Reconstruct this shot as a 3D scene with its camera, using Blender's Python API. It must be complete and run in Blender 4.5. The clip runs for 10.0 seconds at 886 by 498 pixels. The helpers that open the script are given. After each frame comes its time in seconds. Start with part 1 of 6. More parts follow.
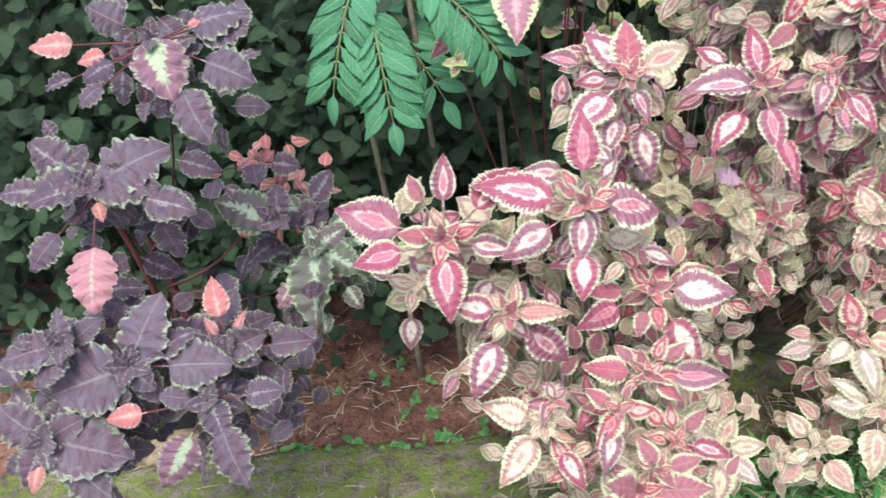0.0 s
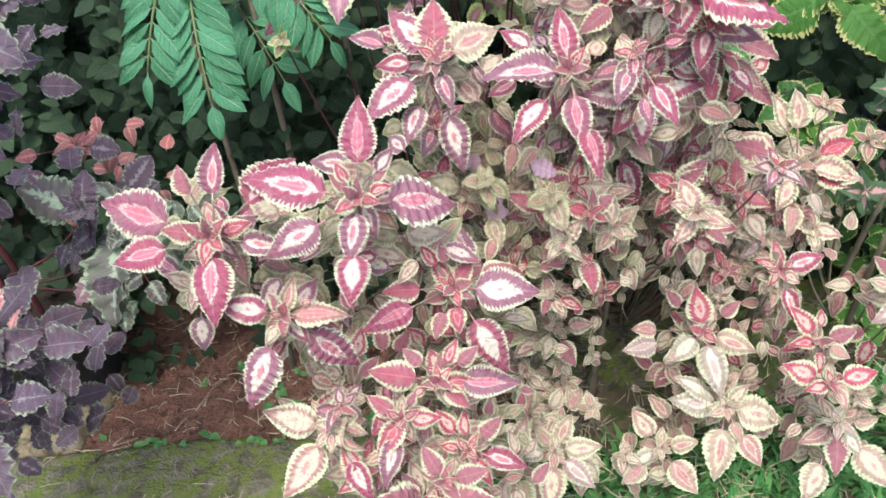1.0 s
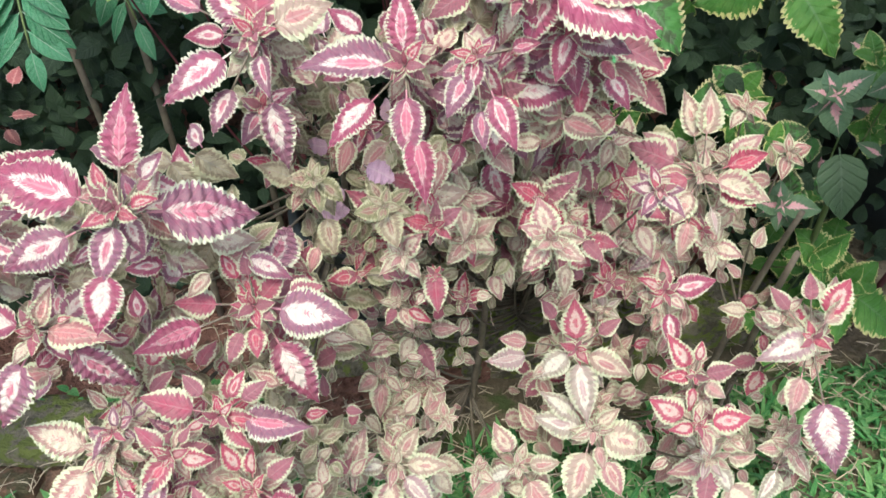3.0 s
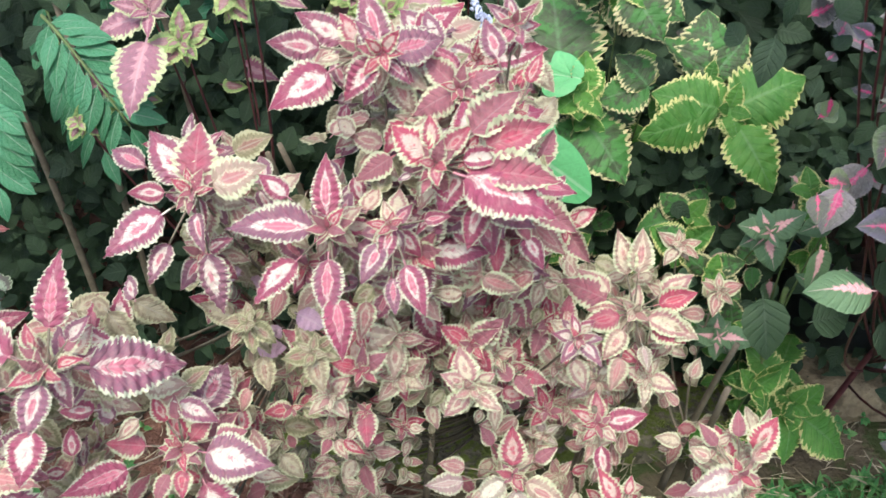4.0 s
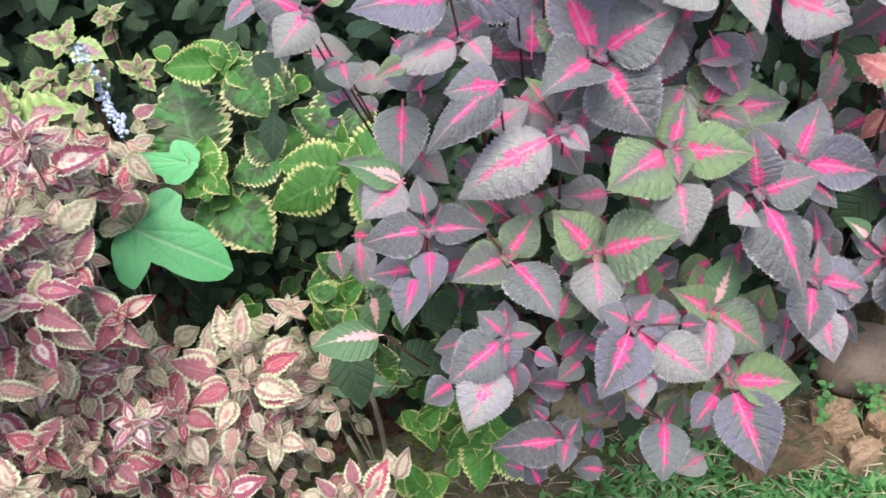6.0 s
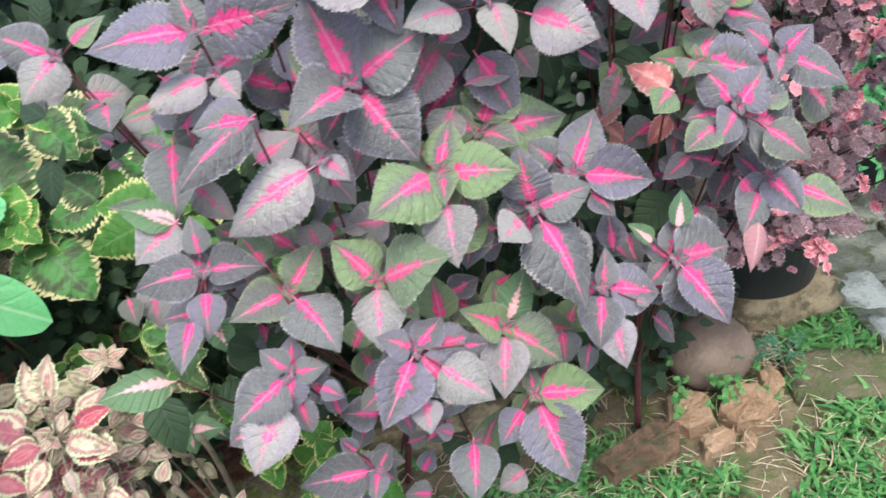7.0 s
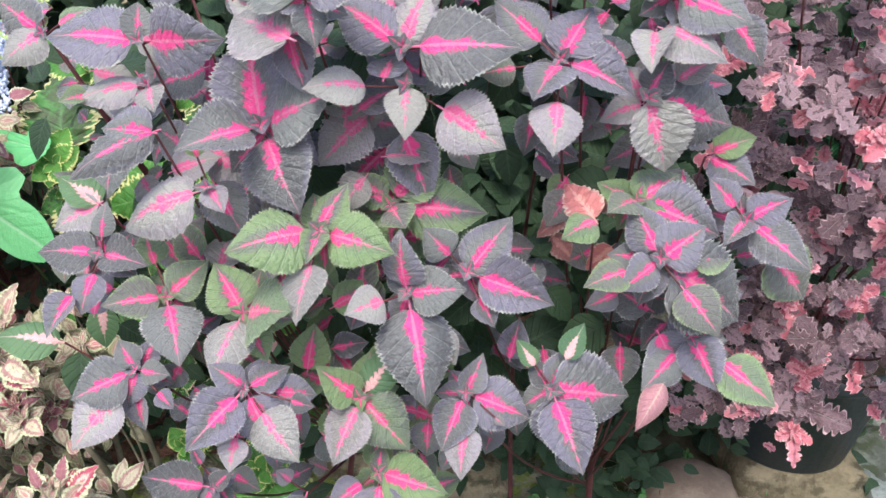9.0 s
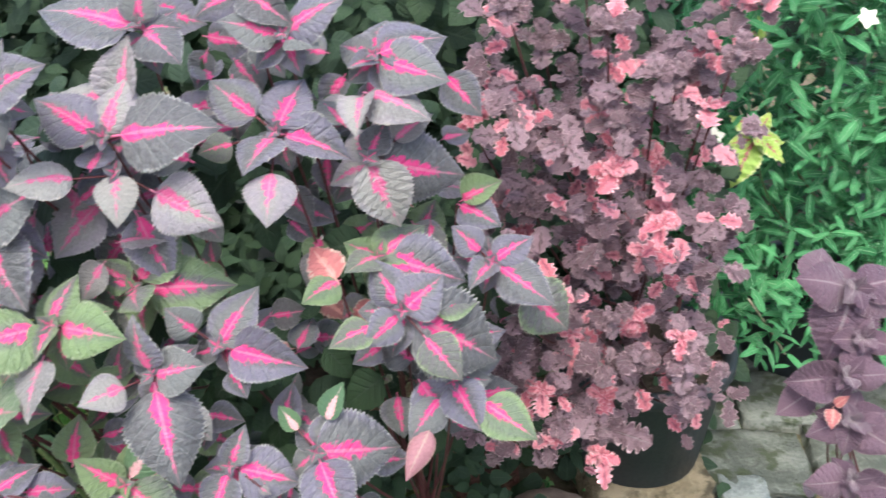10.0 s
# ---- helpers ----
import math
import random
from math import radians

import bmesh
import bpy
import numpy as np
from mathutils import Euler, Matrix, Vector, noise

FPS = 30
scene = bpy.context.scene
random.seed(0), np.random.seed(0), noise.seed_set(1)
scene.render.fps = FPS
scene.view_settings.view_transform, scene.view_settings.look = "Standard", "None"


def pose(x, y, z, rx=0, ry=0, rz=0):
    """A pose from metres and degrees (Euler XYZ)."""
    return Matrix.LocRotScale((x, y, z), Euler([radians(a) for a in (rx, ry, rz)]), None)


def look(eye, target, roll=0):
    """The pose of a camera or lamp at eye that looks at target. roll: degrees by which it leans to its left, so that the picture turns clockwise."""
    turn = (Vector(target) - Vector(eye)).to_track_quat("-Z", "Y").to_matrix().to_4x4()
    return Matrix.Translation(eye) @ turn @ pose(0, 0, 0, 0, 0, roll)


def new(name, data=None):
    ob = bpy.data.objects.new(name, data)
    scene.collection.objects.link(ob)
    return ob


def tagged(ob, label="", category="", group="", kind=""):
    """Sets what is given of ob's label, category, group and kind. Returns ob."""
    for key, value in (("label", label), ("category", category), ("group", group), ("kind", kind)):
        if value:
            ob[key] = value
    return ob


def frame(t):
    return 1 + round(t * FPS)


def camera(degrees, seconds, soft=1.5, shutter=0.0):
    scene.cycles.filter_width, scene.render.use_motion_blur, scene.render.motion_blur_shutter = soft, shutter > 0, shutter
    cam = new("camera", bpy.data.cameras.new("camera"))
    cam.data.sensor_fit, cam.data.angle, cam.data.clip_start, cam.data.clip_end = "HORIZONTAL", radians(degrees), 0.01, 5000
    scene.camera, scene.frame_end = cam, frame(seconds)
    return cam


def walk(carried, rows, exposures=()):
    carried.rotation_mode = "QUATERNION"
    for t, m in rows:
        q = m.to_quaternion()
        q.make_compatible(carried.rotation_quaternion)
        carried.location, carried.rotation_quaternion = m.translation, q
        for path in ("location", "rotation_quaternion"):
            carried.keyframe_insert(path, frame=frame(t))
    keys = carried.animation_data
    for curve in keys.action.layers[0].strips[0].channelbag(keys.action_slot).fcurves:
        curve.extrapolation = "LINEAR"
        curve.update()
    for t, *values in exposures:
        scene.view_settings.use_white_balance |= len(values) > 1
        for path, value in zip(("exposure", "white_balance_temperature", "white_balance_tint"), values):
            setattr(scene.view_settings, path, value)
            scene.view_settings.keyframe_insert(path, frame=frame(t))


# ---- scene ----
cam = camera(57.7, 10.0, soft=1.5, shutter=0.2)
METRES, EYE, TILT, LEAN, TURN = 2.2, 1.33, -32.0, 6.6, 0.0
ROWS = [
    (0.0, 0.0, 0.0, 0.0, 0.0, -0.0, -0.0),
    (0.5, 0.0689, 0.0071, 0.0052, -0.75, -0.46, -0.38),
    (1.0, 0.1123, 0.0314, 0.0122, -1.6, -1.72, -0.34),
    (1.5, 0.1467, 0.0613, 0.0189, -1.73, -6.91, -2.37),
    (2.0, 0.1868, 0.0764, 0.024, -1.85, -8.29, -2.82),
    (2.2, 0.1981, 0.0806, 0.0311, -2.14, -8.5, -3.04),
    (3.3, 0.2115, 0.0977, 0.0907, -0.8, -8.34, -6.2),
    (3.5, 0.2154, 0.0933, 0.102, -0.6, -6.95, -6.47),
    (4.0, 0.2513, 0.0808, 0.1317, -0.46, -4.57, -6.64),
    (4.5, 0.305, 0.0688, 0.1503, -0.75, -3.2, -6.4),
    (5.0, 0.382, 0.0665, 0.1624, -1.1, -2.3, -3.16),
    (5.5, 0.4558, 0.0546, 0.1642, -2.73, -1.28, 2.23),
    (5.7, 0.4781, 0.05, 0.163, -3.24, -1.22, 2.37),
    (6.8, 0.5633, 0.0357, 0.1543, -8.43, -0.58, 6.24),
    (7.0, 0.585, 0.0417, 0.1609, -9.55, -0.47, 7.2),
    (7.5, 0.6438, 0.0668, 0.1958, -11.05, -0.38, 8.45),
    (8.0, 0.6562, 0.0739, 0.2097, -10.79, -0.12, 7.79),
    (8.5, 0.6814, 0.0604, 0.2068, -5.06, 1.08, -4.02),
    (8.7, 0.7044, 0.0477, 0.1983, -1.85, 1.23, -8.34),
    (9.0, 0.7424, 0.0287, 0.19, 1.99, 1.47, -10.83),
    (9.5, 0.8014, 0.0134, 0.2015, 3.13, 3.08, -9.51),
    (9.8, 0.8357, 0.0198, 0.2144, 0.89, 4.1, -6.27),
    (10.0, 0.8504, 0.0176, 0.2172, -2.23, 4.83, -4.08),
]
walk(cam, [(t, pose(0, 0, EYE, TILT, LEAN, TURN) @ pose(METRES * x, METRES * y, METRES * z, 90 + pitch, roll, yaw)) for t, x, y, z, yaw, pitch, roll in ROWS],
     exposures=((0.0, 1.42), (1.5, 1.3), (2.0, 1.26), (3.5, 1.22), (4.5, 1.26), (5.0, 1.22), (5.7, 1.24), (7.0, 1.38), (9.0, 1.39), (10.0, 1.46)))

# ---- world and sun ----
world = bpy.data.worlds.new("world")
scene.world = world
world.use_nodes = True
wn = world.node_tree
sky = wn.nodes.new("ShaderNodeTexSky")
sky.sky_type = "NISHITA"
sky.sun_disc = False
sky.sun_elevation, sky.sun_rotation = radians(63), radians(184)
sky.dust_density, sky.air_density = 4.0, 1.2
wn.links.new(sky.outputs[0], wn.nodes["Background"].inputs[0])
wn.nodes["Background"].inputs[1].default_value = 0.15
sun = new("sun", bpy.data.lights.new("sun", "SUN"))
sun.data.energy, sun.data.angle, sun.data.color = 1.25, radians(25), (0.95, 1.0, 0.88)
sun.matrix_world = look((0.8, -0.6, 4.0), (1.0, 1.2, 0.5))

# ---- node helpers ----


class Tree:
    """A thin wrapper over a material's nodes."""

    def __init__(self, name):
        self.mat = bpy.data.materials.new(name)
        self.mat.use_nodes = True
        self.t = self.mat.node_tree
        self.bsdf = self.t.nodes["Principled BSDF"]
        self.out = self.t.nodes["Material Output"]

    def put(self, socket, v):
        if isinstance(v, bpy.types.NodeSocket):
            self.t.links.new(v, socket)
        elif isinstance(v, (tuple, list)) and len(v) == 3 and socket.type == "RGBA":
            socket.default_value = (*v, 1)
        else:
            socket.default_value = v

    def math(self, op, a, b=0.0, c=0.0):
        n = self.t.nodes.new("ShaderNodeMath")
        n.operation = op
        for s, v in zip(n.inputs, (a, b, c)):
            self.put(s, v)
        return n.outputs[0]

    def step(self, v, lo, hi):
        n = self.t.nodes.new("ShaderNodeMapRange")
        n.interpolation_type = "SMOOTHSTEP"
        self.put(n.inputs[0], v)
        self.put(n.inputs[1], lo)
        self.put(n.inputs[2], hi)
        return n.outputs[0]

    def mix(self, f, a, b, mode="MIX"):
        n = self.t.nodes.new("ShaderNodeMix")
        n.data_type, n.blend_type = "RGBA", mode
        self.put(n.inputs[0], f)
        self.put(n.inputs[6], a)
        self.put(n.inputs[7], b)
        return n.outputs[2]

    def noise(self, vec, scale, detail=3.0, rough=0.55):
        n = self.t.nodes.new("ShaderNodeTexNoise")
        self.put(n.inputs["Vector"], vec)
        n.inputs["Scale"].default_value = scale
        n.inputs["Detail"].default_value = detail
        n.inputs["Roughness"].default_value = rough
        return n.outputs[0]

    def voronoi(self, vec, scale):
        n = self.t.nodes.new("ShaderNodeTexVoronoi")
        self.put(n.inputs["Vector"], vec)
        n.inputs["Scale"].default_value = scale
        return n.outputs[0]

    def bump(self, height, strength, distance):
        n = self.t.nodes.new("ShaderNodeBump")
        n.inputs["Strength"].default_value, n.inputs["Distance"].default_value = strength, distance
        self.put(n.inputs["Height"], height)
        self.t.links.new(n.outputs[0], self.bsdf.inputs["Normal"])

    def node(self, kind, out=0):
        return self.t.nodes.new(kind).outputs[out]

    def rand(self):
        a = self.node("ShaderNodeObjectInfo", "Random")
        b = self.node("ShaderNodeNewGeometry", "Random Per Island")
        return self.math("FRACT", self.math("ADD", a, b))


def calm(c):
    """Takes some of the fire out of a reddish colour."""
    return c if c[0] <= c[1] else (c[0], c[1] + 0.06 * (c[0] - c[1]), c[2] + 0.05 * max(0.0, c[0] - c[2]))


def leaf_material(name, body, body2, edge, centre, c_width=0.25, c_taper=0.0, c_end=0.9, e_width=0.16, jag=0.12, veins=9.0,
                  flecks=None, blotch=None, rough=0.5, translucent=0.22, c_chance=1.0, rim=None, rim_at=0.5, sheen=0.0,
                  soft=0.1, core=None, lines=0.12, comb=0, oval=None, net=0.0, ribs=1.0, mid=0.45, mottle=0.0):
    """A patterned leaf: u runs from stalk to tip, v from margin to margin. centre follows the midrib, edge the margin."""
    body, body2, edge = calm(body), calm(body2), calm(edge)
    k = Tree(name)
    uv = k.t.nodes.new("ShaderNodeSeparateXYZ")
    k.put(uv.inputs[0], k.node("ShaderNodeTexCoord", "UV"))
    u = uv.outputs[0]
    s = k.math("ABSOLUTE", k.math("MULTIPLY_ADD", uv.outputs[1], 2.0, -1.0))
    r = k.rand()
    r2 = k.math("FRACT", k.math("MULTIPLY", r, 17.31))
    shift = k.t.nodes.new("ShaderNodeCombineXYZ")
    k.put(shift.inputs[0], k.math("MULTIPLY_ADD", r, 40.0, k.math("MULTIPLY", u, 1.0)))
    k.put(shift.inputs[1], k.math("MULTIPLY_ADD", uv.outputs[1], 0.6, k.math("MULTIPLY", r2, 30.0)))
    n1 = k.noise(shift.outputs[0], 5.0, 4.0)
    n2 = k.noise(shift.outputs[0], 22.0, 3.0, 0.65)
    phase = k.math("MULTIPLY_ADD", u, veins, k.math("MULTIPLY", k.math("POWER", s, 0.8), -1.7))
    vein = k.math("ABSOLUTE", k.math("MULTIPLY_ADD", k.math("FRACT", phase), 2.0, -1.0))
    wob = k.math("ADD", k.math("MULTIPLY_ADD", vein, jag, -jag * 0.5), k.math("MULTIPLY_ADD", n1, 2 * soft + jag, -soft - jag * 0.5))
    wob = k.math("ADD", wob, k.math("MULTIPLY_ADD", n2, soft, -soft * 0.5))
    n3 = k.noise(shift.outputs[0], 70.0, 2.0, 0.6)
    # fine strokes that run from the midrib towards the margin
    dash = k.t.nodes.new("ShaderNodeCombineXYZ")
    k.put(dash.inputs[0], k.math("MULTIPLY_ADD", u, 46.0, k.math("MULTIPLY_ADD", s, -14.0, k.math("MULTIPLY", r, 300.0))))
    k.put(dash.inputs[1], k.math("MULTIPLY_ADD", uv.outputs[1], 5.0, k.math("MULTIPLY", r2, 90.0)))
    strokes = k.math("SUBTRACT", k.noise(dash.outputs[0], 1.0, 2.0, 0.6), 0.5)
    m = k.math("ADD", s, wob)
    colour = k.mix(k.step(k.math("ADD", k.math("MULTIPLY_ADD", s, 0.35, r), k.math("MULTIPLY_ADD", n1, 0.6, -0.42)), 0.2, 0.8), body, body2)
    if rim:
        f = k.math("MULTIPLY", k.step(k.math("ADD", m, k.math("MULTIPLY_ADD", r2, 0.9, -0.55)), rim_at, rim_at + 0.4), 0.85)
        colour = k.mix(f, colour, rim)
    if blotch:
        f = k.math("MULTIPLY", k.step(k.math("ADD", n1, k.math("MULTIPLY", r2, 0.12)), 0.52, 0.6), 0.85)
        colour = k.mix(f, colour, blotch)
    # fine mottling and darker lines between the veins
    colour = k.mix(k.math("MULTIPLY", k.step(n2, 0.35, 0.75), 0.28), colour, tuple(min(1, c * 1.7 + 0.02) for c in body))
    colour = k.mix(k.math("MULTIPLY", k.step(vein, 0.86, 1.0), lines), colour, tuple(min(1, c * 1.9 + 0.03) for c in body))
    colour = k.mix(k.math("MULTIPLY", k.math("MULTIPLY", k.step(vein, 0.6, 0.84), k.step(vein, 0.98, 0.86)), lines), colour, tuple(c * 0.45 for c in body))
    colour = k.mix(k.math("MULTIPLY", k.step(n3, 0.5, 0.75), 0.15), colour, tuple(c * 0.5 for c in body))
    # cloudy paling of the blade
    if mottle:
        cloud = k.step(k.math("MULTIPLY_ADD", strokes, 0.5, k.math("MULTIPLY_ADD", n2, 0.4, n1)), 0.62, 0.92)
        colour = k.mix(k.math("MULTIPLY", cloud, mottle), colour, tuple(0.55 * a + 0.45 * b for a, b in zip(body, edge)))
    # the patch along the midrib
    width = k.math("MULTIPLY", k.math("MULTIPLY_ADD", k.math("MINIMUM", k.math("DIVIDE", u, c_end), 1.0), -c_taper, 1.0), k.math("MULTIPLY_ADD", r2, 0.5 * c_width, 0.75 * c_width))
    inside = k.step(k.math("MULTIPLY_ADD", strokes, -0.45, k.math("SUBTRACT", width, m)), -0.04, 0.06)
    if oval:
        eu = k.math("DIVIDE", k.math("SUBTRACT", u, oval[0]), oval[1])
        es = k.math("DIVIDE", s, k.math("MULTIPLY_ADD", r2, 0.4 * oval[2], 0.8 * oval[2]))
        q = k.math("ADD", k.math("SQRT", k.math("ADD", k.math("MULTIPLY", eu, eu), k.math("MULTIPLY", es, es))), k.math("MULTIPLY_ADD", wob, 1.1, k.math("MULTIPLY", strokes, 1.3)))
        inside = k.step(q, 1.14, 0.86)
    inside = k.math("MULTIPLY", inside, k.step(u, c_end + 0.08, c_end - 0.12))
    if c_chance < 1:
        inside = k.math("MULTIPLY", inside, k.step(r, c_chance + 0.1, c_chance - 0.1))
    patch = centre if flecks is None else k.mix(k.step(k.math("MULTIPLY_ADD", n1, 0.4, n2), 0.72, 0.9), centre, flecks)
    if core:
        patch = k.mix(k.math("MULTIPLY", k.step(k.math("ADD", q, k.math("MULTIPLY_ADD", r2, 0.9, -0.3)), 0.74, 0.52), 0.9), patch, core)
    patch = k.mix(k.math("MULTIPLY", k.step(strokes, 0.06, 0.22), 0.4), patch, tuple(0.5 * c + 0.12 for c in body)) if oval else patch
    colour = k.mix(inside, colour, patch)
    # the pale midrib and the margin
    colour = k.mix(k.math("MULTIPLY", k.step(s, 0.07, 0.02), mid), colour, tuple(min(1, 0.5 * c + 0.25) for c in centre))
    rimmed = k.math("MULTIPLY_ADD", n2, 0.12, k.math("MULTIPLY_ADD", wob, 0.25, s))
    if comb:
        wave = k.math("ABSOLUTE", k.math("MULTIPLY_ADD", k.math("FRACT", k.math("MULTIPLY_ADD", u, comb, k.math("MULTIPLY", s, -0.8))), 2.0, -1.0))
        rimmed = k.math("ADD", rimmed, k.math("MULTIPLY_ADD", k.step(wave, 0.2, 0.9), 0.14, -0.07))
        rimmed = k.math("MULTIPLY_ADD", strokes, 0.55, rimmed)
    f = k.step(rimmed, 1.02 - e_width, 1.1 - e_width)
    tip = k.step(u, 0.995, 1.0)
    colour = k.mix(k.math("MAXIMUM", f, tip), colour, edge)
    k.put(k.bsdf.inputs["Base Color"], colour)
    k.put(k.bsdf.inputs["Roughness"], k.math("MULTIPLY_ADD", n2, 0.25, rough - 0.1))
    k.bsdf.inputs["Specular IOR Level"].default_value = 0.45
    if sheen:
        k.bsdf.inputs["Sheen Weight"].default_value = sheen
        k.bsdf.inputs["Sheen Roughness"].default_value = 0.4
    relief = k.math("ADD", k.math("MULTIPLY", k.step(vein, 0.55, 1.0), ribs * (0.5 * net - 1.0)), k.math("ADD", k.math("MULTIPLY", n2, 0.9), k.math("MULTIPLY", n3, 0.9)))
    if net:
        relief = k.math("ADD", relief, k.math("MULTIPLY", k.voronoi(shift.outputs[0], 34.0), -2.4 * net))
    k.bump(relief, 0.55, 0.0024)
    tr = k.t.nodes.new("ShaderNodeBsdfTranslucent")
    k.put(tr.inputs[0], colour)
    mx = k.t.nodes.new("ShaderNodeMixShader")
    mx.inputs[0].default_value = translucent
    k.t.links.new(k.bsdf.outputs[0], mx.inputs[1])
    k.t.links.new(tr.outputs[0], mx.inputs[2])
    k.t.links.new(mx.outputs[0], k.out.inputs[0])
    return k.mat


def rough_material(name, a, b, c=None, scale=8.0, fine=60.0, rough=0.85, bump=0.5, depth=0.01, metal=0.0, c_at=0.55, spec=0.3):
    """A stone-, soil- or bark-like surface in two or three tones."""
    k = Tree(name)
    g = k.t.nodes.new("ShaderNodeNewGeometry").outputs["Position"]
    n1, n2 = k.noise(g, scale, 5.0), k.noise(g, fine, 4.0, 0.65)
    colour = k.mix(k.step(k.math("ADD", n1, k.math("MULTIPLY_ADD", n2, 0.5, -0.25)), 0.35, 0.65), a, b)
    if c:
        colour = k.mix(k.math("MULTIPLY", k.step(k.noise(g, scale * 1.7, 5.0, 0.6), c_at, c_at + 0.12), 0.9), colour, c)
    r = k.node("ShaderNodeObjectInfo", "Random")
    colour = k.mix(k.math("MULTIPLY", r, 0.25), colour, tuple(v * 0.6 for v in a))
    k.put(k.bsdf.inputs["Base Color"], colour)
    k.put(k.bsdf.inputs["Roughness"], k.math("MULTIPLY_ADD", n2, 0.3, rough - 0.15))
    k.bsdf.inputs["Metallic"].default_value = metal
    k.bsdf.inputs["Specular IOR Level"].default_value = spec
    k.bump(k.math("ADD", n1, k.math("MULTIPLY", n2, 0.6)), bump, depth)
    return k.mat


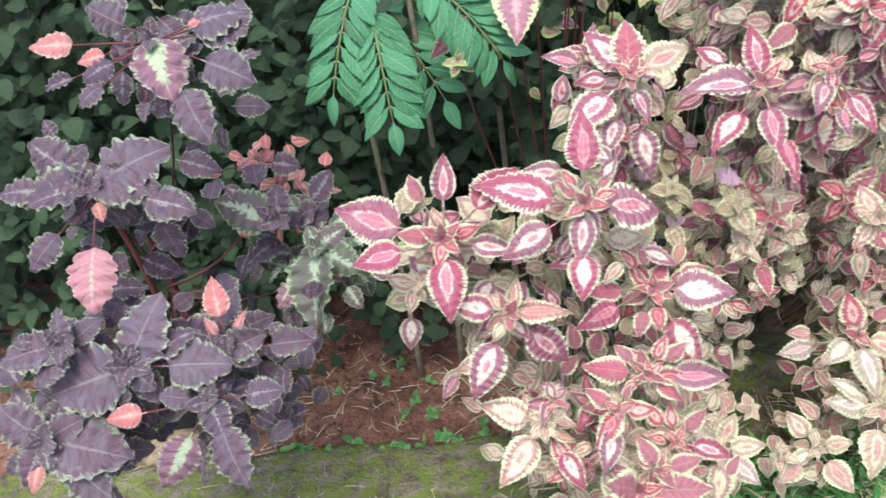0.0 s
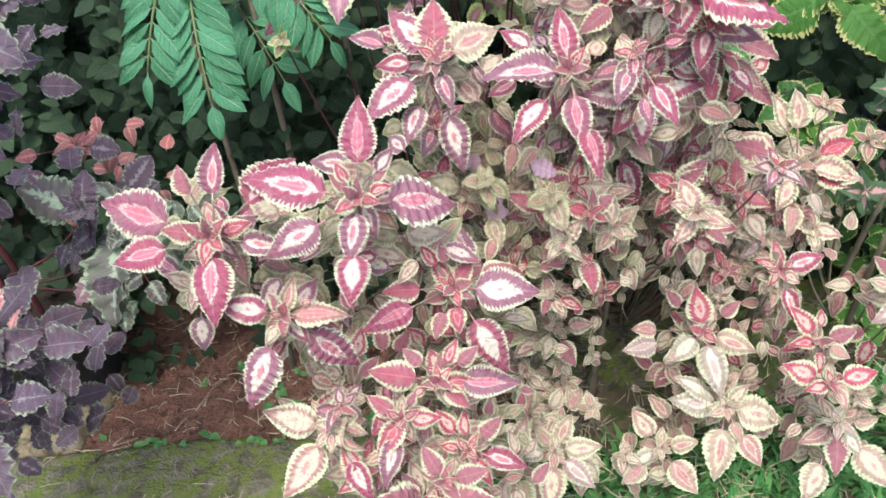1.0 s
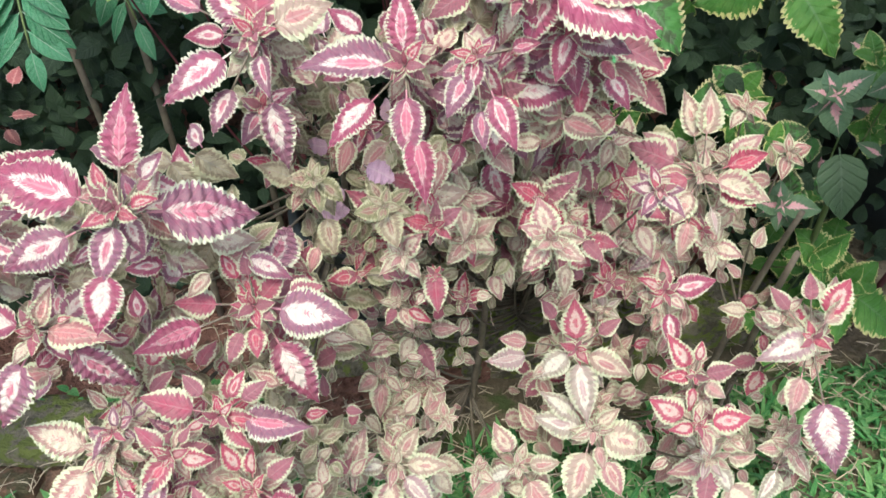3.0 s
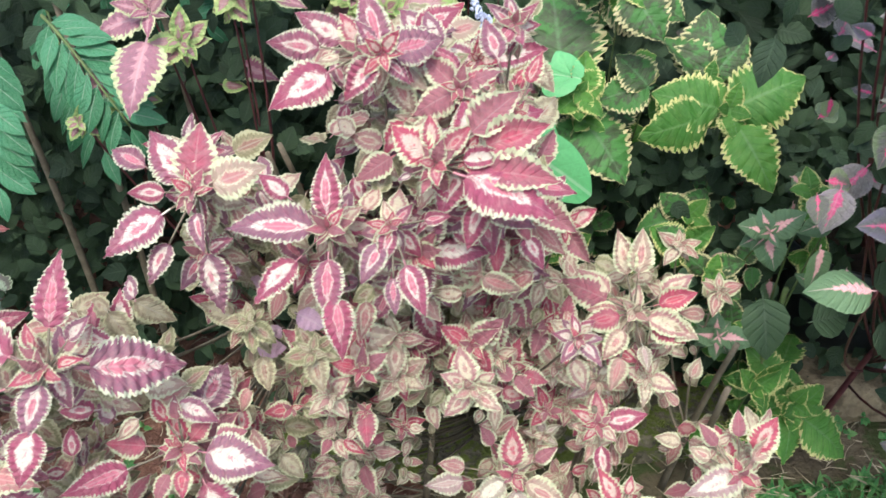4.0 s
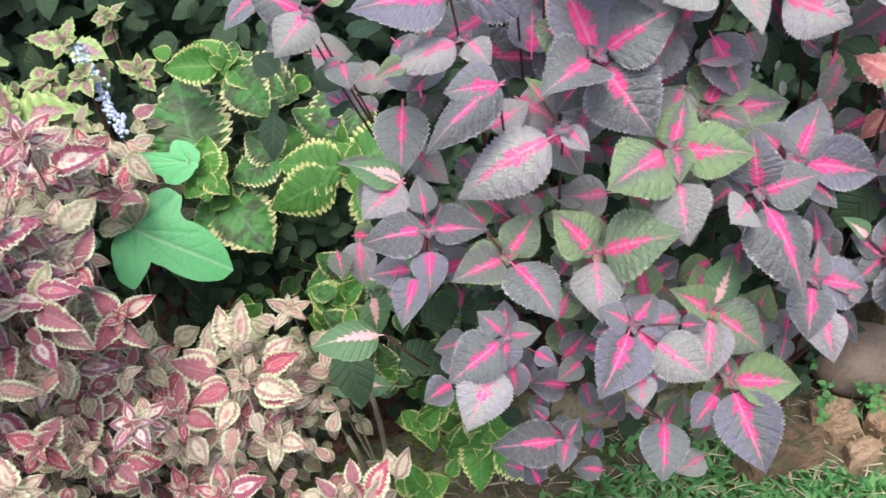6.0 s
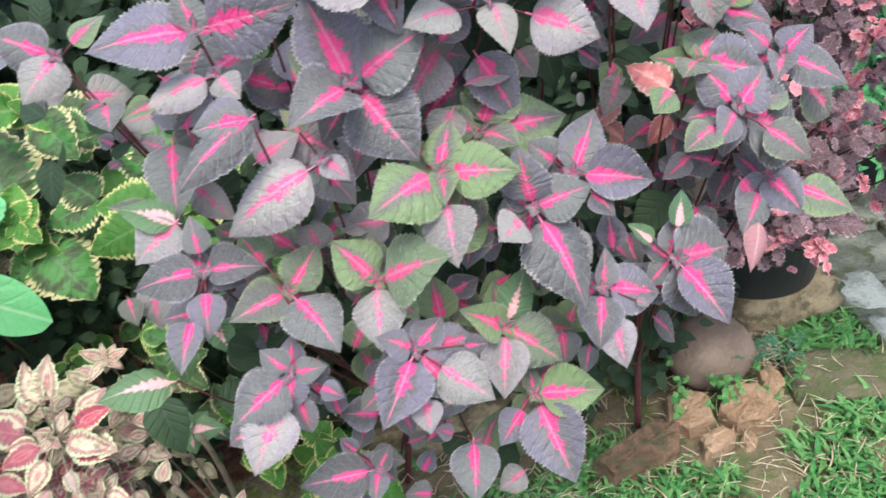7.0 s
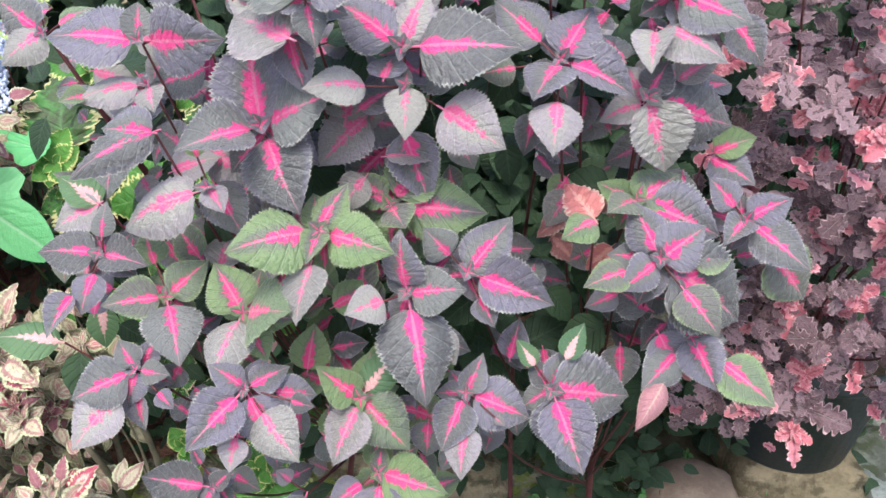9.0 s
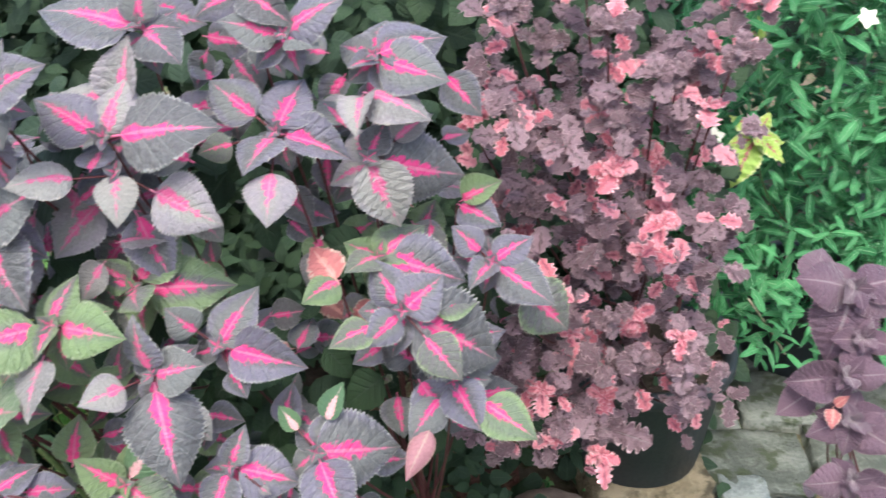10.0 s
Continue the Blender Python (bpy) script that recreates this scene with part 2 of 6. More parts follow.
CREAM = (0.66, 0.62, 0.45)
M = {
    "pk": leaf_material("pink_leaf", (0.29, 0.04, 0.105), (0.22, 0.1, 0.155), (0.57, 0.6, 0.45), (0.64, 0.58, 0.52), 0.28, 0.3, 0.9, 0.155, 0.05, 7, (0.54, 0.33, 0.35), soft=0.52, core=(0.48, 0.1, 0.18), lines=0.14, comb=18, oval=(0.36, 0.31, 0.36), mid=0.2, mottle=0.2),
    "pr": leaf_material("red_leaf", (0.39, 0.04, 0.1), (0.28, 0.11, 0.145), (0.55, 0.58, 0.4), (0.58, 0.45, 0.4), 0.22, 0.4, 0.75, 0.27, 0.05, 7, (0.5, 0.27, 0.25), c_chance=0.45, soft=0.5, core=(0.48, 0.045, 0.105), lines=0.08, comb=10, oval=(0.4, 0.3, 0.36), mid=0.2, mottle=0.16),
    "cp": leaf_material("cream_pink_leaf", (0.37, 0.14, 0.155), (0.29, 0.18, 0.16), (0.58, 0.62, 0.42), (0.62, 0.55, 0.43), 0.42, 0.4, 0.9, 0.27, 0.05, 8, (0.52, 0.34, 0.3), soft=0.5, core=(0.48, 0.17, 0.19), lines=0.08, comb=13, oval=(0.4, 0.38, 0.45), mid=0.25, mottle=0.45),
    "dl": leaf_material("dull_leaf", (0.27, 0.21, 0.15), (0.22, 0.23, 0.12), (0.46, 0.46, 0.3), (0.45, 0.41, 0.29), 0.25, 0.4, 0.8, 0.26, 0.1, 7, soft=0.45, core=(0.3, 0.15, 0.13), lines=0.1, comb=11, oval=(0.42, 0.36, 0.42), mottle=0.4),
    "cr": leaf_material("cream_leaf", (0.38, 0.17, 0.19), (0.36, 0.28, 0.22), (0.55, 0.58, 0.4), (0.6, 0.55, 0.42), 0.3, 0.4, 0.9, 0.27, 0.05, 7, (0.49, 0.32, 0.28), soft=0.5, core=(0.43, 0.17, 0.19), lines=0.1, comb=11, oval=(0.4, 0.36, 0.38), mid=0.25, mottle=0.35),
    "cw": leaf_material("white_green_leaf", (0.36, 0.22, 0.25), (0.33, 0.3, 0.23), (0.53, 0.54, 0.4), (0.65, 0.63, 0.53), 0.36, 0.35, 0.9, 0.24, 0.05, 8, (0.52, 0.42, 0.38), soft=0.5, core=(0.44, 0.29, 0.3), lines=0.1, comb=11, oval=(0.42, 0.38, 0.36), mid=0.25, mottle=0.35),
    "pu": leaf_material("purple_leaf", (0.07, 0.043, 0.082), (0.115, 0.085, 0.122), (0.26, 0.31, 0.23), (0.2, 0.18, 0.2), 0.1, 0.7, 0.85, 0.095, 0.16, 8, (0.15, 0.12, 0.16), rim=(0.15, 0.148, 0.162), rim_at=0.48, blotch=(0.09, 0.04, 0.072), c_chance=0.5, sheen=0.15, soft=0.6, lines=0.16, comb=10, ribs=0.8, mid=0.28, mottle=0.12),
    "pd": leaf_material("dark_green_purple_leaf", (0.1, 0.075, 0.09), (0.09, 0.12, 0.08), (0.26, 0.33, 0.23), (0.27, 0.35, 0.26), 0.3, 0.6, 0.85, 0.12, 0.16, 8, (0.16, 0.2, 0.16), soft=0.45, lines=0.1, comb=10, ribs=0.6),
    "gc": leaf_material("green_centred_purple_leaf", (0.22, 0.1, 0.14), (0.15, 0.075, 0.13), (0.34, 0.32, 0.27), (0.33, 0.41, 0.28), 0.4, 0.8, 0.75, 0.1, 0.16, 8, (0.25, 0.28, 0.22), soft=0.45, comb=10, lines=0.1),
    "rd": leaf_material("young_red_leaf", (0.46, 0.13, 0.14), (0.36, 0.15, 0.16), (0.52, 0.38, 0.33), (0.65, 0.3, 0.27), 0.25, 0.6, 0.8, 0.12, 0.1, 7, soft=0.35, comb=8),
    "sb": leaf_material("leaf_underside", (0.38, 0.17, 0.21), (0.33, 0.15, 0.19), (0.46, 0.28, 0.27), (0.45, 0.3, 0.27), 0.12, 0.8, 0.9, 0.07, 0.1, 9),
    "us": leaf_material("pointed_leaf_underside", (0.38, 0.17, 0.21), (0.33, 0.15, 0.19), (0.46, 0.28, 0.27), (0.45, 0.3, 0.27), 0.12, 0.8, 0.9, 0.07, 0.1, 9),
    "li": leaf_material("lilac_fallen_leaf", (0.5, 0.32, 0.42), (0.45, 0.29, 0.4), (0.5, 0.35, 0.42), (0.55, 0.38, 0.46), 0.1, 0.6, 0.9, 0.05, 0.1, 8),
    "ma": leaf_material("magenta_leaf", (0.148, 0.157, 0.163), (0.088, 0.087, 0.1), (0.36, 0.36, 0.35), (0.68, 0.045, 0.225), 0.3, 1.0, 0.84, 0.03, 0.07, 6, (0.56, 0.13, 0.29), rim=(0.165, 0.15, 0.222), rim_at=0.4, sheen=0.22, rough=0.34, soft=0.3, lines=0.3, net=0.5),
    "mg": leaf_material("green_magenta_leaf", (0.135, 0.19, 0.115), (0.13, 0.118, 0.135), (0.33, 0.38, 0.26), (0.69, 0.055, 0.22), 0.3, 1.0, 0.82, 0.03, 0.07, 6, (0.58, 0.16, 0.27), rim=(0.18, 0.27, 0.12), rim_at=0.4, sheen=0.22, rough=0.35, soft=0.3, lines=0.32, net=0.5),
    "mp": leaf_material("pale_magenta_leaf", (0.29, 0.285, 0.28), (0.19, 0.182, 0.19), (0.38, 0.36, 0.35), (0.67, 0.11, 0.28), 0.28, 1.0, 0.86, 0.03, 0.08, 6, (0.46, 0.26, 0.33), rim=(0.28, 0.245, 0.3), rim_at=0.45, sheen=0.2, rough=0.38, soft=0.32, lines=0.22, net=0.5),
    "gy": leaf_material("green_yellow_leaf", (0.042, 0.16, 0.022), (0.072, 0.225, 0.032), (0.56, 0.55, 0.22), (0.08, 0.22, 0.045), 0.08, 0.8, 0.9, 0.14, 0.06, 8, comb=12, lines=0.12, ribs=0.8, mid=0.12, mottle=0.12),
    "gd": leaf_material("blotched_green_leaf", (0.04, 0.15, 0.03), (0.055, 0.19, 0.045), (0.56, 0.52, 0.28), (0.06, 0.17, 0.05), 0.08, 0.8, 0.9, 0.13, 0.06, 8, blotch=(0.045, 0.045, 0.03), comb=12, lines=0.12, ribs=0.8, mid=0.12),
    "gp": leaf_material("green_pink_leaf", (0.08, 0.16, 0.09), (0.1, 0.18, 0.09), (0.13, 0.22, 0.12), (0.7, 0.36, 0.4), 0.42, 0.95, 0.72, 0.05, 0.12, 8, (0.75, 0.58, 0.54)),
    "lp": leaf_material("lime_pink_leaf", (0.25, 0.4, 0.13), (0.33, 0.45, 0.18), (0.47, 0.55, 0.24), (0.3, 0.13, 0.16), 0.3, 0.5, 0.85, 0.2, 0.1, 8, (0.36, 0.26, 0.2), soft=0.4, core=(0.42, 0.24, 0.27), comb=10, oval=(0.45, 0.38, 0.5), lines=0.1),
    "lq": leaf_material("pale_edged_mauve_leaf", (0.32, 0.1, 0.17), (0.27, 0.12, 0.17), (0.5, 0.56, 0.33), (0.48, 0.26, 0.3), 0.3, 0.5, 0.8, 0.26, 0.1, 8, soft=0.35, comb=14),
    "ly": leaf_material("lime_yellow_leaf", (0.4, 0.52, 0.12), (0.3, 0.46, 0.1), (0.56, 0.6, 0.3), (0.42, 0.1, 0.11), 0.22, 0.6, 0.8, 0.15, 0.1, 7, (0.4, 0.3, 0.12), soft=0.35, comb=9),
    "vi": leaf_material("violet_leaf", (0.145, 0.08, 0.12), (0.09, 0.045, 0.078), (0.2, 0.12, 0.16), (0.17, 0.09, 0.13), 0.1, 0.7, 0.9, 0.04, 0.1, 8, sheen=0.4, lines=0.15, net=0.5),
    "du": leaf_material("dusky_leaf", (0.265, 0.164, 0.205), (0.085, 0.041, 0.056), (0.43, 0.29, 0.33), (0.075, 0.034, 0.046), 0.22, 0.6, 0.9, 0.1, 0.1, 5, sheen=0.15, soft=0.5, rough=0.4),
    "co": leaf_material("coral_leaf", (0.56, 0.12, 0.18), (0.68, 0.24, 0.31), (0.8, 0.47, 0.52), (0.3, 0.05, 0.1), 0.24, 0.7, 0.8, 0.16, 0.1, 5, soft=0.4, mottle=0.2),
    "curry": leaf_material("pinnate_leaflet", (0.04, 0.17, 0.08), (0.075, 0.26, 0.14), (0.07, 0.22, 0.11), (0.12, 0.29, 0.16), 0.06, 0.8, 0.9, 0.03, 0.06, 7, rough=0.26, translucent=0.3),
    "hedge": leaf_material("hedge_leaf", (0.026, 0.145, 0.05), (0.085, 0.33, 0.13), (0.09, 0.31, 0.12), (0.17, 0.46, 0.2), 0.1, 0.7, 0.9, 0.03, 0.06, 6, rough=0.18, translucent=0.2),
    # near-black green: the shade of background and gaps is put into the colour
    "dark": leaf_material("shade_dark_leaf", (0.012, 0.034, 0.015), (0.024, 0.056, 0.022), (0.021, 0.048, 0.02), (0.024, 0.052, 0.025), 0.1, 0.7, 0.9, 0.03, 0.06, 6, rough=0.6, translucent=0.15, mid=0.05),
    "weed": leaf_material("weed_leaflet", (0.05, 0.2, 0.12), (0.08, 0.27, 0.16), (0.08, 0.24, 0.14), (0.1, 0.28, 0.16), 0.06, 0.8, 0.9, 0.03, 0.06, 5, translucent=0.25),
    "lobed": leaf_material("lobed_green_leaf", (0.085, 0.345, 0.13), (0.11, 0.4, 0.165), (0.1, 0.42, 0.14), (0.15, 0.45, 0.19), 0.015, 0.5, 0.95, 0.01, 0.03, 5, rough=0.42, lines=0.06, ribs=0.4),
    "grass": leaf_material("grass_blade", (0.045, 0.21, 0.055), (0.17, 0.37, 0.12), (0.13, 0.31, 0.1), (0.12, 0.31, 0.1), 0.1, 0.5, 0.9, 0.05, 0.05, 3, rough=0.28, translucent=0.3, mid=0.1),
    "straw": rough_material("dry_straw", (0.42, 0.36, 0.25), (0.55, 0.48, 0.36), scale=30),
    "soil": rough_material("red_soil", (0.18, 0.088, 0.066), (0.3, 0.155, 0.115), (0.085, 0.055, 0.04), 18, 120, 0.95, 1.0, 0.03),
    "potting": rough_material("potting_mix", (0.03, 0.022, 0.016), (0.055, 0.04, 0.03), None, 20, 120, 0.95, 1.0, 0.02),
    "turf": rough_material("turf_soil", (0.13, 0.105, 0.068), (0.2, 0.165, 0.11), (0.065, 0.11, 0.03), 7, 80, 0.95, 0.9, 0.02, c_at=0.48),
    "kerb": rough_material("mossy_stone", (0.12, 0.11, 0.075), (0.28, 0.255, 0.19), (0.19, 0.25, 0.05), 20, 130, 0.95, 1.0, 0.03, c_at=0.45),
    "brick": rough_material("old_brick", (0.3, 0.19, 0.12), (0.44, 0.3, 0.205), (0.15, 0.13, 0.075), 13, 100, 0.92, 1.0, 0.02, c_at=0.58),
    "edging": rough_material("sunken_brick", (0.12, 0.075, 0.05), (0.22, 0.135, 0.09), (0.085, 0.085, 0.045), 13, 100, 0.95, 1.0, 0.02, c_at=0.47),
    "stone": rough_material("brown_stone", (0.17, 0.125, 0.1), (0.25, 0.19, 0.15), None, 9, 90, 0.85, 0.6, 0.01),
    "pale_paver": rough_material("pale_paver", (0.16, 0.185, 0.185), (0.31, 0.34, 0.335), (0.1, 0.12, 0.1), 11, 90, 0.75, 0.8, 0.012, c_at=0.56),
    "moss_paver": rough_material("moss_paver", (0.07, 0.072, 0.042), (0.145, 0.13, 0.085), (0.08, 0.11, 0.04), 14, 110, 0.9, 1.0, 0.015, c_at=0.5),
    "paver": rough_material("damp_paver", (0.085, 0.096, 0.083), (0.2, 0.212, 0.19), (0.048, 0.062, 0.03), 9, 80, 0.8, 1.0, 0.015, c_at=0.49),
    "block": rough_material("worn_concrete", (0.17, 0.135, 0.085), (0.27, 0.22, 0.145), (0.08, 0.065, 0.04), 10, 80, 0.85, 0.8, 0.015, c_at=0.5),
    "plastic": rough_material("black_plastic", (0.016, 0.022, 0.028), (0.024, 0.03, 0.036), None, 12, 120, 0.5, 0.15, 0.003, spec=0.5),
    "stem": rough_material("brown_stem", (0.13, 0.11, 0.085), (0.2, 0.17, 0.13), None, 30, 160, 0.7, 0.4, 0.004),
    "red_stem": rough_material("dark_red_stem", (0.075, 0.022, 0.028), (0.12, 0.035, 0.04), None, 30, 160, 0.6, 0.3, 0.003),
    "green_stem": rough_material("green_stem", (0.09, 0.14, 0.05), (0.13, 0.17, 0.07), None, 30, 160, 0.6, 0.3, 0.003),
    "petal": rough_material("white_petal", (0.7, 0.68, 0.6), (0.78, 0.76, 0.7), None, 60, 200, 0.6, 0.2, 0.002),
    "flower": rough_material("pale_blue_flower", (0.36, 0.42, 0.62), (0.55, 0.6, 0.76), None, 60, 200, 0.7, 0.2, 0.002),
}

# ---- leaf meshes ----


def finish(name, verts, faces, uvs, mat, smooth=True):
    me = bpy.data.meshes.new(name)
    me.from_pydata(verts, [], faces)
    if uvs is not None:
        layer = me.uv_layers.new(name="leaf")
        idx = np.empty(len(me.loops), dtype=np.int32)
        me.loops.foreach_get("vertex_index", idx)
        layer.data.foreach_set("uv", np.asarray(uvs, dtype=np.float32)[idx].ravel())
    if smooth:
        me.polygons.foreach_set("use_smooth", [True] * len(me.polygons))
    me.materials.append(mat)
    me.update()
    return me


def leaf_shape(ratio, p, q, teeth, amp, per=2, cols=3, fold=0.16, droop=0.12, curl=0.1, stalk=0.1, ripple=0.012, seed=0, hook=0.14, twist=0.0, quilt=0.009):
    """Vertices, faces and uv of one leaf, 1 long along x, its upper side to +z. teeth on each side, amp deep."""
    rng = random.Random(seed)
    rows = max(teeth * per, 6)
    peak = (p / (p + q)) ** p * (q / (p + q)) ** q
    verts, uvs, faces = [], [], []
    wide = 2 * cols + 1
    for i in range(rows + 1):
        u = i / rows
        uu = min(max(u, 0.004), 0.996)
        half = ratio / 2 * uu ** p * (1 - uu) ** q / peak
        tooth = 0.0
        if teeth:
            ph = (u * teeth) % 1.0
            tooth = (-amp if i % per == 0 else amp * (0.55 if per == 2 else (0.7 if i % per == 1 else 0.85)))
            if per == 2 and i % 2:
                tooth = amp
        for j in range(-cols, cols + 1):
            s = j / cols
            h = half * s * (1 + (tooth if abs(j) == cols else 0))
            lean = 0.008 * abs(s) * (1 if tooth > 0 else 0)
            x = stalk + (1 - stalk) * (u + lean * (1 - u) - 0.05 * abs(s) * (1 - u) * (0.3 - u if u < 0.3 else 0))
            z = fold * abs(h) - curl * s * s * half - droop * u * u + hook * u * (1 - u)
            z += ripple * math.sin(u * math.pi * max(teeth, 5) * 0.9 + s * 2.0 + seed) * abs(s) * (0.6 + 0.4 * rng.random())
            z += twist * h * u + quilt * math.sin(2 * math.pi * (u * 7 - abs(s) * 1.7)) * abs(s) * (1.2 - abs(s)) * 2 * min(1.0, half * 5)
            verts.append((x, h, z))
            uvs.append((u, s * 0.5 + 0.5))
    for i in range(rows):
        for j in range(wide - 1):
            a = i * wide + j
            faces.append((a, a + wide, a + wide + 1, a + 1))
    # the stalk
    if stalk > 0.02:
        b = len(verts)
        w = 0.013
        for x, z in ((0.0, 0.0), (stalk + 0.02, 0.0)):
            verts += [(x, -w, z), (x, w, z), (x, 0, z - 1.6 * w)]
            uvs += [(0.3, 0.5)] * 3
        for a, c in ((0, 1), (1, 2), (2, 0)):
            faces.append((b + a, b + c, b + c + 3, b + a + 3))
    return np.array(verts), faces, np.array(uvs)


def family(ratio, p, q, teeth, amp, per, **kw):
    """Three variants of a leaf for single leaves, and a coarse one for the massed leaves."""
    fine = [leaf_shape(ratio * f, p, q, teeth, amp, per, droop=d, curl=c, fold=fo, twist=w, seed=i, **kw)
            for i, (f, d, c, fo, w) in enumerate(((1.0, 0.1, 0.3, 0.3, 0.25), (0.94, 0.17, 0.2, 0.08, -0.4), (1.08, 0.05, 0.5, 0.55, 0.1), (0.9, 0.12, -0.1, 0.5, 0.4), (1.0, 0.22, 0.5, 0.2, -0.2)))]
    coarse = leaf_shape(ratio, p, q, int(teeth * 0.7) if teeth else 4, amp, 2, seed=5, **{**kw, "cols": 1})
    return fine, coarse


SAG = (0.1, 0.17, 0.05, 0.12, 0.22)
STALK = {"scallop": 0.13, "small": 0.13}
SHAPE = {
    "scallop": family(0.52, 0.5, 1.12, 18, 0.055, 3, stalk=0.13, ripple=0.03),
    "small": family(0.59, 0.48, 1.08, 11, 0.065, 3, stalk=0.13, ripple=0.035),
    "round": family(0.7, 0.5, 0.85, 10, 0.065, 3, ripple=0.07),
    "ovate": family(0.76, 0.5, 1.12, 21, 0.048, 2, cols=4, quilt=0.012),
    "triangle": family(0.78, 0.45, 0.95, 12, 0.085, 3, ripple=0.03),
    "wedge": family(0.66, 0.5, 1.0, 8, 0.03, 2),
    "oak": family(0.6, 0.75, 0.6, 6, 0.28, 3, ripple=0.08),
    "lance": family(0.36, 0.6, 0.9, 0, 0.0, 2),
    "strap": family(0.27, 0.55, 0.7, 0, 0.0, 2),
}
KIND = {"pk": "scallop", "pr": "small", "cp": "scallop", "dl": "small", "cr": "small", "cw": "scallop", "pu": "round", "pd": "round", "gc": "round",
        "rd": "small", "sb": "round", "us": "ovate", "li": "round", "ma": "ovate", "mg": "ovate", "mp": "ovate", "gy": "triangle", "gd": "triangle", "gp": "wedge",
        "lp": "small", "lq": "scallop", "ly": "small", "vi": "ovate", "du": "oak", "co": "oak", "curry": "lance", "weed": "lance", "hedge": "strap", "dark": "wedge", "grass": "wedge"}
YOUNG = {"pk": "pr", "cp": "cp", "pu": "pu", "mp": "ma", "gd": "gy", "cw": "cr"}
MESH = {}


def leaf_mesh(kind, i):
    if (kind, i) not in MESH:
        v, f, t = SHAPE[KIND[kind]][0][i]
        MESH[kind, i] = finish(M[kind].name, v, f, t, M[kind])
    return MESH[kind, i]


def part(name, me, parent, label="", matrix=None, kind=""):
    ob = new(name, me)
    ob.parent = parent
    if matrix is not None:
        ob.matrix_basis = matrix
    return tagged(ob, label, kind=kind)


def tube(points, r0, r1, sides=6):
    """Vertices and faces of a tapering round rod through the points."""
    pts = [Vector(p) for p in points]
    verts, faces = [], []
    n = len(pts)
    for i, p in enumerate(pts):
        d = (pts[min(i + 1, n - 1)] - pts[max(i - 1, 0)]).normalized()
        a = d.cross(Vector((0.3, 1, 0.2))).normalized()
        b = d.cross(a)
        r = r0 + (r1 - r0) * i / (n - 1)
        for k in range(sides):
            c = 2 * math.pi * k / sides
            verts.append(tuple(p + (a * math.cos(c) + b * math.sin(c)) * r))
    for i in range(n - 1):
        for k in range(sides):
            a, b = i * sides + k, i * sides + (k + 1) % sides
            faces.append((a, b, b + sides, a + sides))
    faces.append(tuple(range(sides))[::-1])
    faces.append(tuple(range((n - 1) * sides, n * sides)))
    return verts, faces


def bow(a, b, c, n=8):
    """Points along a quadratic curve."""
    a, b, c = Vector(a), Vector(b), Vector(c)
    return [a * (1 - t) ** 2 + b * 2 * t * (1 - t) + c * t * t for t in (i / n for i in range(n + 1))]


def massed(kind, frames, name="foliage", parent=None, label=""):
    """Many coarse leaves as one mesh; frames are 4x4 matrices."""
    v, f, t = SHAPE[KIND[kind]][1]
    if not frames:
        return None
    a = np.array([[list(r) for r in m] for m in frames])
    allv = np.einsum("nij,vj->nvi", a[:, :3, :3], v) + a[:, None, :3, 3]
    k = len(v)
    faces = [tuple(q + i * k for q in face) for i in range(len(frames)) for face in f]
    me = finish(name, allv.reshape(-1, 3), faces, np.tile(t, (len(frames), 1)), M[kind])
    ob = new(name, me)
    if parent:
        ob.parent = parent
        ob.matrix_parent_inverse = Matrix.Translation(-parent.location)
    return tagged(ob, label, kind="stuff")


def leaf_frame(at, along, up, length, wide=1.0):
    x = Vector(along).normalized()
    y = Vector(up).cross(x).normalized()
    z = x.cross(y)
    m = Matrix((x * length, y * length * wide, z * length)).transposed().to_4x4()
    m.translation = at
    return m


FACE = Vector((0.0, -0.8, 0.6))
RIGHT = Vector((1.0, 0.0, 0.0))
RISE = FACE.cross(RIGHT)


def clearing(p):
    """The open space in front of the broad vine leaf."""
    d = p - Vector((0.68, 1.52, 0.69))
    n = Vector((0.2, -0.87, 0.44))
    return d.dot(n) > -0.1 and (d - n * d.dot(n)).length < 0.145


